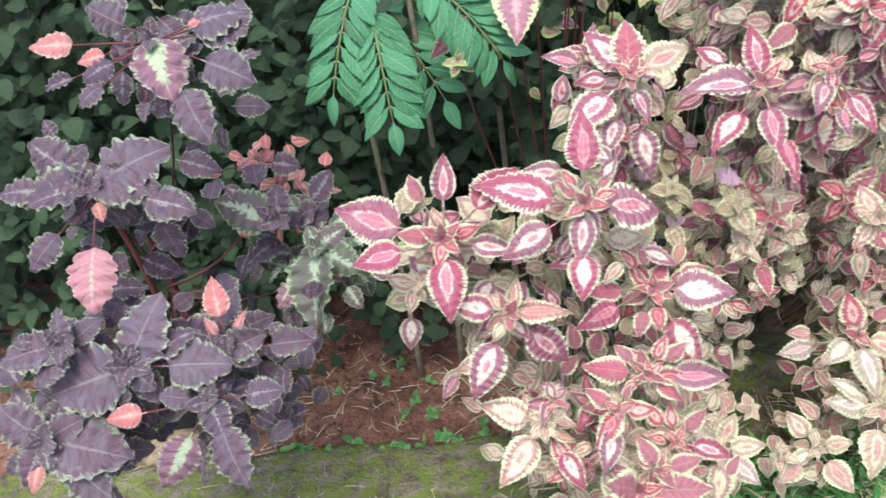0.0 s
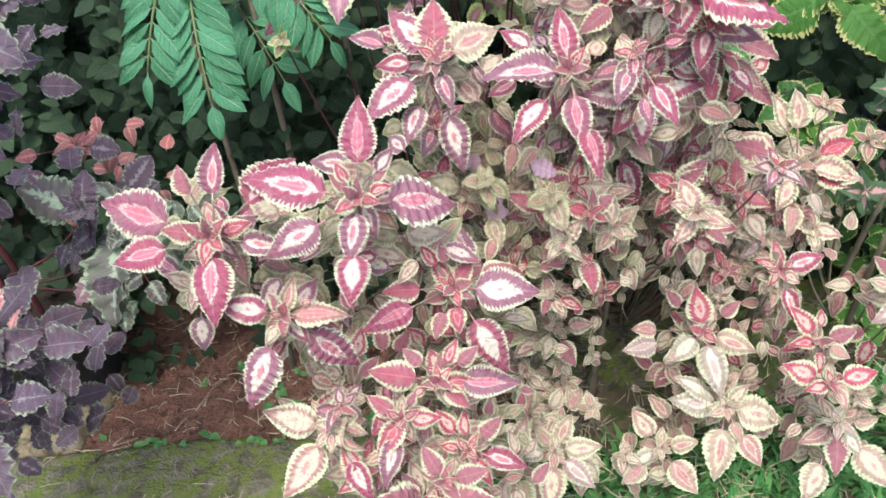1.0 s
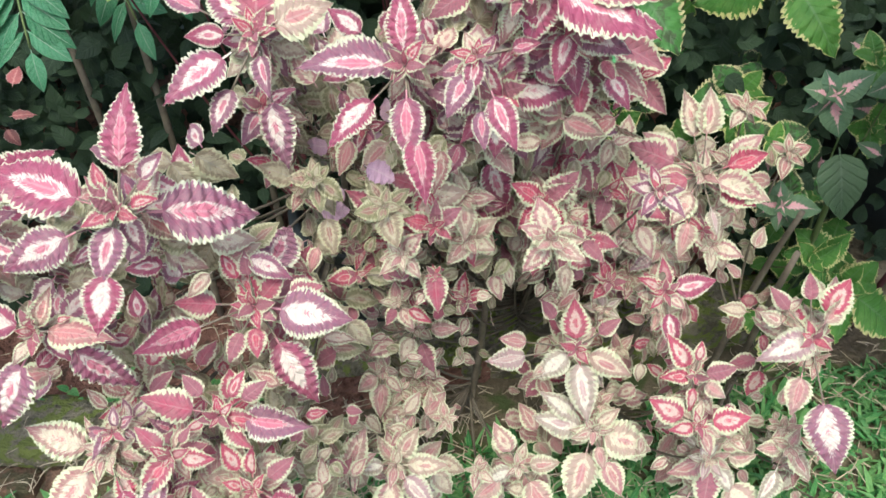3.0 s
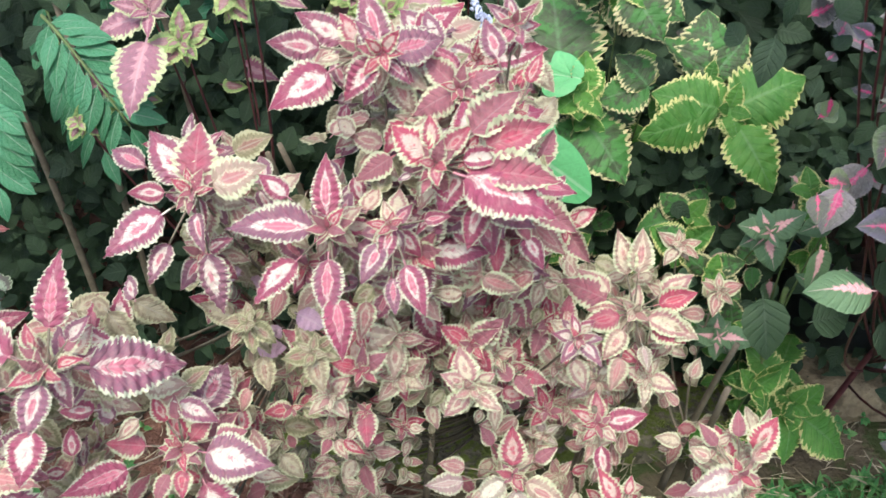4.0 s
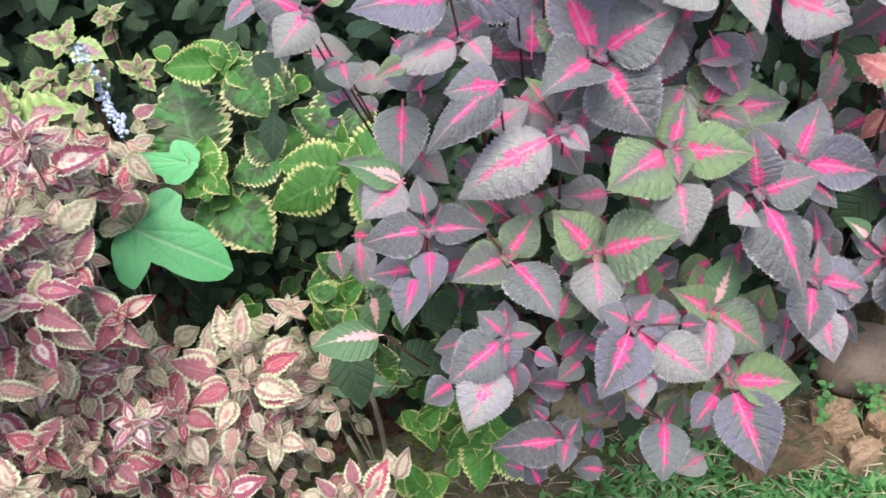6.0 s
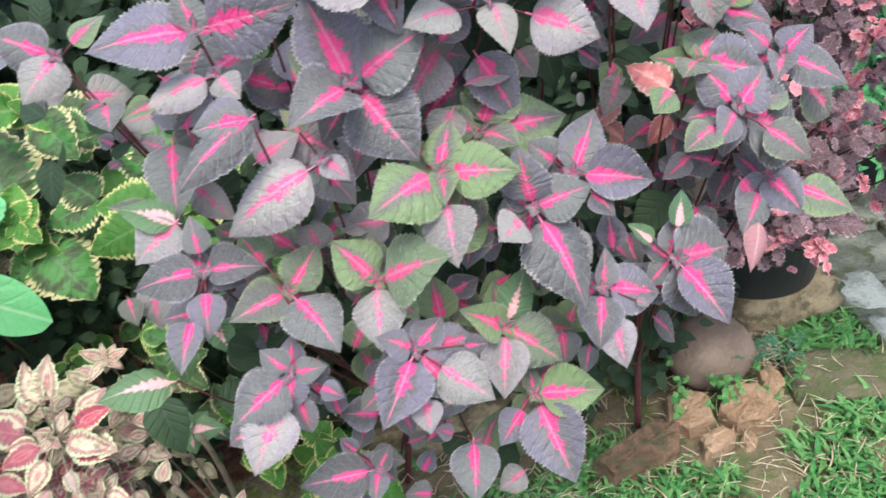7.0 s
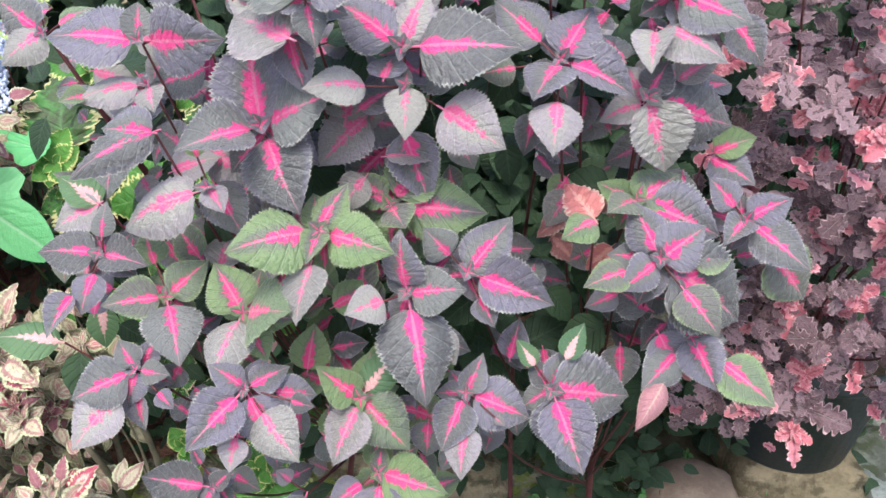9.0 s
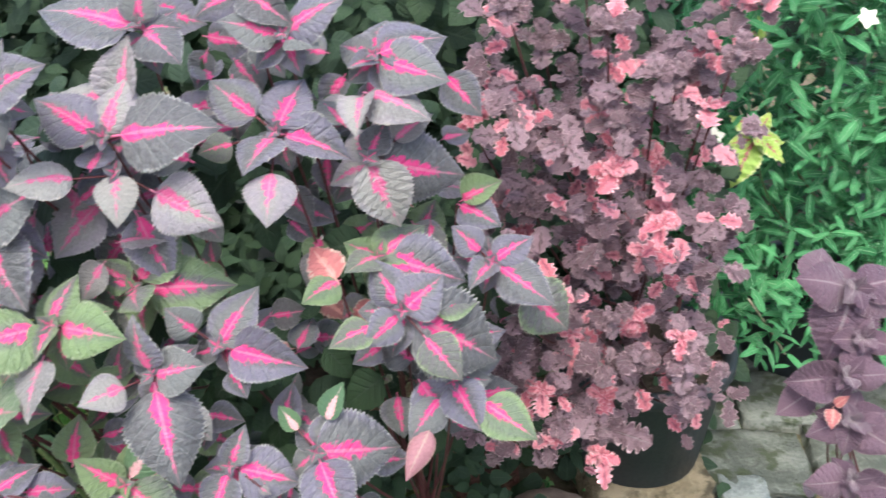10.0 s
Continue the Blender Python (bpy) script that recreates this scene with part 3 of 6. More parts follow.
class Plant:
    """One bush: shoots (stem > leaves) that rise from one or more feet, and a mass of inner leaves."""

    def __init__(self, name, label, category, feet, stem="stem", fill=5, seed=1, group="", spread=0.06, fill_kind=None, depth=0.16, tiers=("pk", "pr", "pu"), share=0.4, low=0.06):
        self.top = tagged(new(name), label, category, group)
        self.top.location = (*feet[0][:2], feet[0][2] if len(feet[0]) > 2 else 0.0)
        self.feet, self.stem, self.fill, self.rng = feet, stem, fill, random.Random(seed)
        self.spread, self.inner, self.fill_kind, self.depth, self.tiers, self.share, self.low = spread, {}, fill_kind, depth, tiers, share, low
        o = self.top.location
        self.heads, self.tips = [], []
        for q in feet:
            f0 = Vector((q[0], q[1], q[2] if len(q) > 2 else 0.0))
            top = f0 + Vector((self.rng.uniform(-0.06, 0.06), -0.1, 0.5))
            v, f = tube(bow(f0 - o - Vector((0, 0, 0.02)), (f0 + top) / 2 - o + Vector((0.02, 0.05, 0)), top - o), 0.008, 0.005, 6)
            part("main_stem", finish("main_stem", v, f, None, M[stem]), self.top)
            self.heads.append((f0, top))

    def shoot(self, c, petioles=()):
        """The stem of one shoot from its foot to its head, with the leaf stalks that spring from it."""
        o = self.top.location
        f0, top = min(self.heads, key=lambda h: abs(h[0].x - c.x) + 0.3 * abs(h[0].y - c.y))
        foot = f0.lerp(top, min(0.8, max(0.1, (0.32 * (c.z - f0.z)) / 0.5)))
        if foot.z > c.z - 0.03:
            foot = f0.lerp(top, 0.08)
        bend = c - FACE * 0.08 - Vector((0, -0.02, 0.13)) + (foot - c) * 0.32
        v, f = tube(bow(foot - o, bend - o, c - o - FACE * 0.012), 0.003, 0.0016, 5)
        for p in petioles:
            q, g = tube(bow(c - o - FACE * 0.012, (c + p) / 2 - o - FACE * 0.004, p - o - FACE * 0.002, 4), 0.0016, 0.0013, 5)
            f = f + [tuple(len(v) + k for k in face) for face in g]
            v = v + q
        return part("shoot", finish("shoot", v, f, None, M[self.stem]), self.top)

    def __call__(self, kind, x, y, z, *leaves):
        """A shoot whose leaves fan out in one plane: pairs of angle and length in millimetres."""
        rng, o = self.rng, self.top.location
        c = Vector((x, y, z))
        stem = self.shoot(c)
        sizes = leaves[1::2]
        for a, mm in zip(leaves[::2], sizes):
            var = rng.randrange(5)
            d = RIGHT * math.cos(radians(a)) + RISE * math.sin(radians(a))
            at = d * (max(0, mm - 132) / 1000) - FACE * (0.003 + 0.012 * rng.random())
            reach = d * (mm / 1000) + FACE * (mm / 1000 * math.tan(radians(rng.uniform(-34, 20)))) - at
            self.leaf(stem, kind, var, c - o + at, reach, FACE + Vector((0, 0, 0.2)) + FACE.cross(d) * rng.uniform(-0.5, 0.5))
        self.clothe(kind, c, sizes, leaves[0], stem)

    def spray(self, x, y, z, *leaves):
        """A shoot with single leaves: kind, the tip from the shoot's head in millimetres, and the stalk's share in percent."""
        rng, o = self.rng, self.top.location
        c = Vector((x, y, z))
        tips = [Vector(q[1:4]) / 1000 for q in leaves]
        bases = [c + t * (q[4] / 100) for t, q in zip(tips, leaves)]
        stem = self.shoot(c, [p for p in bases if (p - c).length > 0.008])
        for (kind, *rest), tip, base in zip(leaves, tips, bases):
            base = c + tip - (c + tip - base) / (1 - 0.85 * STALK.get(KIND[kind], 0.1))
            reach = c + tip - base
            side = reach.normalized().cross(FACE)
            self.leaf(stem, kind, rng.randrange(5), base - o - FACE * 0.004 * rng.random(), reach, FACE + Vector((0, 0, 0.22)) + side * rng.gauss(0, 0.22), rest[4] / 100 if len(rest) > 4 else 1.0)
        sizes = [1000 * (c + t - b).length for t, b in zip(tips, bases)]
        first = tips[0]
        kinds = [q[0] for q in leaves]
        self.clothe(max(set(kinds), key=lambda k: (kinds.count(k), k)), c, sizes, math.degrees(math.atan2(first.dot(RISE), first.dot(RIGHT))), stem)

    def leaf(self, stem, kind, var, at, reach, up, wide=1.0):
        sag = math.atan(SAG[var])
        side = up.cross(reach).normalized()
        along = reach.normalized() * math.cos(sag) + reach.cross(side).normalized() * math.sin(sag)
        part("leaf", leaf_mesh(kind, var), stem, matrix=leaf_frame(at, along, along.cross(side), reach.length * math.cos(sag), wide * self.rng.uniform(0.92, 1.12)))

    def shaded(self, kind):
        """The older, paler leaves inside a pink bush."""
        return self.rng.choice(("cp", "cr", kind, kind)) if kind in ("pk", "pr") else kind

    def clothe(self, kind, c, sizes, first, stem):
        """Young leaves at the head of a shoot and the smaller leaves on its stem and behind it."""
        rng, o, leaves = self.rng, self.top.location, (first,)
        mean = sum(sizes) / len(sizes) / 1000
        self.tips.append(c)
        if len(sizes) > 2:
            turn = rng.uniform(0, 90)
            count = 4 if kind[0] in "mg" else 7
            for i in range(count):
                a = radians(turn + i * 360 / count + rng.uniform(-18, 18))
                d = RIGHT * math.cos(a) + RISE * math.sin(a)
                e = radians(rng.uniform(10, 60))
                size = min(mean, 0.09) * (rng.uniform(0.17, 0.28) if kind[0] in "m" else rng.uniform(0.3, 0.64))
                part("young_leaf", leaf_mesh(YOUNG.get(kind, kind), rng.randrange(3)), stem,
                     matrix=leaf_frame(c - o, d * math.cos(e) + FACE * math.sin(e), FACE * math.cos(e) - d * math.sin(e), size, 0.9))
        if len(sizes) > 3:
            for i in range(4):
                a = radians(leaves[0] + 45 + 90 * i + rng.uniform(-20, 20))
                d = RIGHT * math.cos(a) + RISE * math.sin(a)
                up = FACE + d * 0.3 + Vector((rng.gauss(0, 0.2), rng.gauss(0, 0.2), 0.2))
                self.inner.setdefault(self.shaded(kind), []).append(leaf_frame(c - FACE * 0.02, d - FACE * rng.uniform(0.0, 0.35), up, min(mean, 0.09) * rng.uniform(0.6, 0.9)))
        if len(sizes) > 3 and kind in self.tiers:
            for i in range(6):
                a = radians(leaves[0] + 20 + 60 * i + rng.uniform(-25, 25))
                d = RIGHT * math.cos(a) + RISE * math.sin(a)
                up = FACE + d * 0.3 + Vector((rng.gauss(0, 0.25), rng.gauss(0, 0.25), 0.2))
                self.inner.setdefault(self.shaded(kind), []).append(leaf_frame(c - FACE * 0.05, d - FACE * rng.uniform(0.1, 0.5) - Vector((0, 0, 0.15)), up, min(mean, 0.09) * rng.uniform(0.8, 1.15)))
        for i in range(int(self.fill * min(1.5, len(sizes) / 4 + 0.25))):
            # with the kind dark, these leaves paint shade into the gaps
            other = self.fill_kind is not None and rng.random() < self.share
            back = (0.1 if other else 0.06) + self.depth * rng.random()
            p = c - FACE * back + RIGHT * rng.uniform(-1.4, 1.4) * self.spread + RISE * (rng.uniform(-1.3, 1.3) * self.spread - 0.01)
            if p.z < self.low or clearing(p):
                continue
            a = rng.uniform(0, 2 * math.pi)
            d = RIGHT * math.cos(a) + RISE * math.sin(a) - FACE * rng.uniform(-0.1, 0.5) - Vector((0, 0, 0.2))
            up = FACE + Vector((rng.gauss(0, 0.35), rng.gauss(0, 0.35), rng.gauss(0.2, 0.3)))
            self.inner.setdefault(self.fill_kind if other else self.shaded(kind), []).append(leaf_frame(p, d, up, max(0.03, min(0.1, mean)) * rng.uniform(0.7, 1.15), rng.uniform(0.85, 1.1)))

    def sprigs(self, n, kinds, low, high, reach=0.06, sink=0.05, top=0.0):
        """Small side shoots about the larger ones."""
        rng, tips = self.rng, list(self.tips)
        keep, self.fill = self.fill, 1
        for i in range(n):
            c = rng.choice(tips) + RIGHT * rng.gauss(0, reach) + RISE * rng.gauss(-0.01, reach) - FACE * rng.uniform(top, sink)
            if c.z < 0.1 or clearing(c) or clearing(c - Vector((0, 0, 0.14))):
                continue
            self(rng.choice(kinds), c.x, c.y, c.z, *[q for k in range(5) for q in (k * 72 + rng.randrange(50), rng.randrange(low, high))])
        self.fill = keep

    def done(self):
        for kind, frames in self.inner.items():
            frames = [m for m in frames if not clearing(m.translation) and m.translation.z > self.low]
            massed(kind, frames, "inner_foliage", self.top)

# ---- ground ----


def lattice(name, xs, ys, height, mat, kind="structure", label=""):
    """A sheet over the lines xs and ys, with its height from a function."""
    v = [(x, y, height(x, y)) for y in ys for x in xs]
    n = len(xs)
    f = [(i + j * n, i + 1 + j * n, i + 1 + (j + 1) * n, i + (j + 1) * n) for j in range(len(ys) - 1) for i in range(n - 1)]
    return tagged(new(name, finish(name, v, f, None, mat)), label, name, kind=kind)


def rolling(x, y):
    return 0.012 * noise.noise(Vector((x * 2.5, y * 2.5, 0.3))) + 0.006 * noise.noise(Vector((x * 9, y * 9, 2.0)))


near_x = [-3 + 0.08 * i for i in range(101)]
near_y = [-1 + 0.08 * i for i in range(76)]
lattice("ground", [-600, -60, -12] + near_x + [12, 60, 600], [-600, -60, -8] + near_y + [14, 60, 600],
        lambda x, y: rolling(x, y) - 0.012, M["turf"], label="damp turf ground with bare soil patches")


def bed_height(x, y):
    clod = 0.007 * abs(noise.noise(Vector((x * 28, y * 28, 5.0)))) + 0.006 * noise.noise(Vector((x * 60, y * 60, 1.0)))
    return 0.03 + clod + rolling(x, y) * 1.6 + 0.02 * min(1.0, max(0.0, y - 1.3))


lattice("soil_bed", [-2.6 + 0.06 * i for i in range(22)] + [-1.28 + 0.018 * i for i in range(106)] + [0.66 + 0.06 * i for i in range(24)], [1.2 + 0.018 * i for i in range(40)] + [1.94 + 0.06 * i for i in range(12)],
        lambda x, y: bed_height(x, y) if y > 1.25 + max(0.0, 0.3 * x - 0.02) else -0.05, M["soil"], label="bare red-brown garden soil with straw litter")


def lump(name, size, mat, seed, rough=0.12, cuts=5, square=0.5):
    """A worn stone or block: a rounded, uneven box that stands on z = 0."""
    bm = bmesh.new()
    bmesh.ops.create_cube(bm, size=2.0)
    bmesh.ops.subdivide_edges(bm, edges=bm.edges[:], cuts=cuts, use_grid_fill=True)
    for w in bm.verts:
        c = w.co
        ball = c.normalized()
        c = c * square + ball * (1 - square) * 1.25
        k = 1 + rough * noise.noise(c * 1.3 + Vector((seed, 0, seed * 2))) + rough * 0.35 * noise.noise(c * 4 + Vector((seed, 3, 0)))
        w.co = Vector((c.x * size[0] / 2 * k, c.y * size[1] / 2 * k, (c.z * k + 1) * size[2] / 2))
    for q in bm.faces:
        q.smooth = True
    me = bpy.data.meshes.new(name)
    bm.to_mesh(me)
    bm.free()
    me.materials.append(mat)
    return me


# the kerb of mossy stones along the bed
kerb = tagged(new("kerb"), "row of mossy kerb stones edging the soil bed", "kerb", kind="structure")
stones = [lump("kerb_stone", (0.36, 0.13, 0.1), M["kerb"], 1.0 + i, 0.14, 9, 0.78) for i in range(3)]
for i in range(5):
    part("kerb_stone", stones[i % 3], kerb, matrix=pose(-1.42 + 0.335 * i, 1.2 + 0.012 * (i % 2), -0.045, 0, 0, 2 + 2 * (i % 3)))
for i, (x, y, a) in enumerate(((0.3, 1.42, 5), (0.65, 1.47, 8), (1.0, 1.55, 12), (1.36, 1.66, 14), (1.7, 1.72, 3))):
    part("kerb_stone", stones[(i + 1) % 3], kerb, matrix=pose(x, y, -0.03, 0, 0, a))
edging = tagged(new("brick_edging"), "sunken row of old red bricks beside the grass", "brick edging", kind="structure")
bricks = [lump("brick", (0.215, 0.055, 0.07), M["edging"], 5.0 + i, 0.12, 6, 0.8) for i in range(2)]
for i in range(6):
    part("brick", bricks[i % 2], edging, matrix=pose(-1.35 + 0.222 * i, 1.105 + 0.009 * (i % 3), -0.062 - 0.004 * (i % 2), 3 * (i % 2), 0, 3 - 3 * (i % 3)))

# the paving, stones of uneven level with open joints
paving = tagged(new("pavement"), "damp grey paving stones with mossy joints", "paving", kind="structure")
slabs = [lump("paving_stone", (0.29, 0.235, 0.06), M["paver"], 9.0 + i, 0.08, 7, 0.84) for i in range(4)]
lay = random.Random(4)
for i in range(7):
    for j in range(-12, 9):
        x, y = 2.54 + 0.305 * i + 0.05 * (j % 2), 1.16 + 0.25 * j
        part("paving_stone", slabs[lay.randrange(4)], paving,
             matrix=pose(x + lay.uniform(-0.01, 0.01) - 0.06 * (max(j, 0) - 4), y, -0.035 + lay.uniform(-0.006, 0.008), lay.uniform(-1.5, 1.5), lay.uniform(-1.5, 1.5), -8 + lay.uniform(-3, 3)))

for mat, size, seed, place in (("pale_paver", (0.31, 0.115, 0.07), 61, (2.568, 1.515, -0.046, 1, -1, 84)), ("pale_paver", (0.17, 0.12, 0.06), 62, (2.592, 1.765, -0.036, -1, 1, 80)),
                               ("moss_paver", (0.27, 0.16, 0.06), 63, (2.375, 1.515, -0.042, 1, -1, -14))):
    part("paving_stone", lump("paving_stone", size, M[mat], seed, 0.1, 8, 0.82), paving, matrix=pose(*place))

# loose stones and broken bricks
tagged(new("round_stone", lump("round_stone", (0.18, 0.15, 0.14), M["stone"], 21, 0.1, 8, 0.15)), "smooth brown rounded stone lying by the pot", "stone").location = (2.095, 1.655, -0.02)


def chunk(r, long, h, mat, seed, corners=6):
    """A broken flat piece of brick: an irregular many-sided slab with a rough top."""
    rng = random.Random(seed)
    turn = sorted(2 * math.pi * (k + rng.uniform(-0.3, 0.3)) / corners for k in range(corners))
    pts = [(r * long * math.cos(a) * rng.uniform(0.8, 1.1), r / long * math.sin(a) * rng.uniform(0.8, 1.1)) for a in turn]
    rim = []
    for k in range(corners):
        (x0, y0), (x1, y1) = pts[k], pts[(k + 1) % corners]
        rim += [(x0 + (x1 - x0) * t / 4, y0 + (y1 - y0) * t / 4) for t in range(4)]
    n = len(rim)
    v, f = [], []
    for scale, z in ((1.05, 0.0), (1.03, 0.55), (1.0, 0.9), (0.93, 1.0), (0.6, 1.02), (0.3, 1.0)):
        for x, y in rim:
            q = noise.noise(Vector((x * 40 + seed, y * 40, z * 3)))
            v.append((x * scale + 0.005 * q, y * scale + 0.005 * noise.noise(Vector((y * 50, x * 50, seed))), h * z + (0.006 * q if z > 0.5 else 0)))
    v.append((0, 0, h))
    for a in range(5):
        f += [(a * n + k, a * n + (k + 1) % n, (a + 1) * n + (k + 1) % n, (a + 1) * n + k) for k in range(n)]
    f += [(5 * n + k, 5 * n + (k + 1) % n, 6 * n) for k in range(n)]
    return finish("broken_brick", v, f, None, mat, False)


for i, (x, y, a, r, long, h) in enumerate(((1.975, 1.515, 15, 0.062, 1.1, 0.05), (2.108, 1.488, -10, 0.072, 1.0, 0.055), (1.995, 1.415, 20, 0.04, 1.4, 0.04), (2.195, 1.54, 70, 0.036, 1.2, 0.05), (2.06, 1.4, 40, 0.022, 1.1, 0.03))):
    ob = tagged(new("broken_brick", chunk(r, long, h, M["brick"], 30 + i)), "weathered broken clay brick sunk in the grass", "brick", "broken bricks")
    ob.matrix_world = pose(x, y, -0.015, 3 * (i % 2), -4 + 2 * i, a)
ob = tagged(new("mossy_brick", chunk(0.09, 1.45, 0.06, M["edging"], 52, 5)), "dark mossy old brick sunk at the lawn's edge", "brick")
ob.matrix_world = pose(1.82, 1.43, -0.012, 2, 3, 12)

# ---- pots ----


def pot(x, y, z, r, h, label, group="plant pots"):
    top = tagged(new("plant_pot"), label, "plant pot", group)
    top.location = (x, y, z)
    prof = [(0.0, 0.0), (0.72, 0.0), (0.75, 0.02), (0.93, 0.84), (1.0, 0.86), (1.03, 0.9), (1.03, 0.98), (0.99, 1.0), (0.92, 0.98), (0.9, 0.86), (0.88, 0.8)]
    seg = 40
    v = [(r * a * math.cos(2 * math.pi * k / seg), r * a * math.sin(2 * math.pi * k / seg), h * b) for a, b in prof for k in range(seg)]
    f = [(i * seg + k, i * seg + (k + 1) % seg, (i + 1) * seg + (k + 1) % seg, (i + 1) * seg + k) for i in range(len(prof) - 1) for k in range(seg)]
    part("pot_wall", finish("pot_wall", v, f, None, M["plastic"]), top, "black plastic pot wall with rolled rim")
    rings = 6
    v = [(0, 0, h * 0.87)] + [(r * 0.9 * i / rings * math.cos(2 * math.pi * k / 24), r * 0.9 * i / rings * math.sin(2 * math.pi * k / 24),
                               h * 0.86 + 0.008 * noise.noise(Vector((i, k, x)) * 0.9)) for i in range(1, rings + 1) for k in range(24)]
    f = [(0, 1 + k, 1 + (k + 1) % 24) for k in range(24)]
    f += [(1 + i * 24 + k, 1 + (i + 1) * 24 + k, 1 + (i + 1) * 24 + (k + 1) % 24, 1 + i * 24 + (k + 1) % 24) for i in range(rings - 1) for k in range(24)]
    part("potting_soil", finish("potting_soil", v, f, None, M["potting"]), top, "dark crumbly potting soil")
    return top


def base_block(x, y, size, a, seed):
    ob = tagged(new("concrete_block", lump("concrete_block", size, M["block"], seed, 0.1, 6, 0.62)), "worn cream concrete block under a black pot", "concrete block", "pot stands")
    ob.matrix_world = pose(x, y, -0.01, 0, 0, a)


pot(2.33, 1.88, 0.1, 0.21, 0.32, "black plastic pot holding the dusky frilled bush")
base_block(2.34, 1.86, (0.31, 0.29, 0.115), 6, 41)
pot(-0.76, 1.5, 0.06, 0.2, 0.24, "black plastic pot holding the purple bush")
base_block(-0.82, 1.43, (0.4, 0.3, 0.085), -3, 43)
pot(0.25, 1.6, 0.05, 0.17, 0.24, "black plastic pot half hidden by the pink bush")
pot(1.42, 1.84, 0.1, 0.19, 0.27, "black plastic pot holding the magenta bush")
base_block(1.42, 1.74, (0.5, 0.3, 0.12), 4, 47)
pot(2.95, 2.38, 0.0, 0.22, 0.3, "black plastic pot at the foot of the hedge")
pot(3.45, 2.45, 0.0, 0.22, 0.3, "black plastic pot at the foot of the hedge")

# ---- bushes ----
R = Plant("coleus_bush", "coleus with pink and crimson leaves edged in cream", "coleus", [(0.25, 1.58, 0.26), (0.2, 1.55, 0.26)], group="coleus bushes", seed=3, fill=30, fill_kind="dl", share=0.4, low=0.25)
R.spray(-0.061, 0.874, 0.801, ("pk", -144, 58, 30, 38), ("pk", 10, 76, 86, 44), ("pk", 107, 56, 64, 42), ("pr", -61, 9, 10, 30), ("pr", 50, 9, 10, 26), ("pk", 1, -72, -81, 23), ("pk", -120, -15, -17, 46), ("pr", -38, 60, 68, 59), ("pk", 96, -16, -18, 38))
R.spray(0.119, 0.868, 0.836, ("pk", -139, 36, 22, 27), ("pk", 111, 82, -68, 28), ("pk", 9, 82, 93, 34), ("pk", -16, -49, -56, 21), ("pk", -17, -80, -91, 52), ("pr", -32, 22, 25, 34), ("pr", 42, 8, 9, 36), ("pr", -24, 31, 35, 46), ("pk", -111, -39, -45, 42), ("pk", 46, 38, 43, 54), ("pr", 39, 25, 28, 53))
R.spray(0.013, 0.828, 0.711, ("pk", -81, 13, 15, 25), ("cp", 83, -6, -7, 15), ("cp", 15, 31, 35, 11), ("pk", 76, 17, -105, 34), ("pk", -57, -40, -110, 34), ("cp", -24, -24, -27, 35), ("pr", 37, 10, 11, 64))
R.spray(0.214, 0.911, 0.668, ("pk", 17, 143, 0, 43), ("pk", 114, -11, -12, 26), ("pr", -40, 41, 47, 49), ("pr", 79, 15, 17, 52), ("pr", -93, 1, 1, 46), ("pk", 65, -39, -124, 37), ("pk", -118, -72, -4, 45), ("pr", -28, -44, -50, 48), ("pr", 4, -40, -46, 43), ("pr", -11, 41, 47, 54))
R.spray(0.189, 0.803, 0.607, ("pr", -89, 13, 15, 32), ("pr", -43, 29, 33, 49), ("pr", 27, 33, 38, 40), ("pr", 52, -6, -6, 15), ("pk", 101, -7, -8, 29), ("pr", 37, -24, -27, 25), ("pr", -39, -11, -13, 48), ("pr", 52, 26, 29, 47))
R.spray(0.140, 0.766, 0.585, ("pr", -40, 21, 24, 22), ("pr", -33, -30, -34, 6), ("pr", 21, 21, 24, 47), ("pr", 50, -1, -1, 25), ("pk", -27, -53, -61, 28))
R.spray(0.217, 0.769, 0.519, ("pk", 72, -18, -21, 29), ("pr", 46, 25, 28, 36), ("pr", 26, -32, -36, 27), ("pr", -36, 5, 6, 34), ("pr", -37, 35, 40, 43), ("pr", -1, 34, 38, 37))
R.spray(0.185, 0.721, 0.520, ("pr", -24, 30, 34, 19), ("pr", 18, -17, -19, 0), ("pr", -28, 9, 10, 33), ("pr", 57, 7, 8, 25))
R.spray(0.157, 0.709, 0.498, ("pr", -49, -38, 60, 17), ("pr", 93, -3, -4, 27), ("pr", -32, 18, 21, 15), ("pr", -21, -36, -41, 34), ("pr", 23, -38, -43, 23), ("pr", 53, -22, -25, 21))
R.spray(0.045, 0.798, 0.544, ("cp", -85, 9, 34, 22), ("cp", -24, 28, 31, 31), ("cp", 22, 33, 38, 29), ("cp", -67, -54, -61, 22), ("cp", 44, -19, -22, 35), ("pk", 48, -62, -70, 45))
R.sprigs(12, ("pr", "pk", "cr"), 26, 46, 0.06, 0.09, 0.03)
R.done()
R = Plant("coleus_bush", "tall coleus with rose and white leaves edged in cream", "coleus", [(0.4, 1.45), (0.55, 1.5)], group="coleus bushes", seed=4, fill=34, fill_kind="dl", share=0.45)
R.spray(0.218, 1.098, 0.907, ("pk", -120, 66, 19, 57), ("pk", -58, 49, 56, 17), ("pk", -81, -2, -2, 43), ("pk", -99, -62, -55, 34), ("pr", 4, 57, 64, 13), ("cr", 88, 22, 25, 26), ("pk", 19, -50, -56, 34), ("pk", 25, -49, -149, 49), ("pk", -47, -75, -86, 55), ("pr", 30, 14, 16, 5), ("pr", -19, -15, -17, 17))
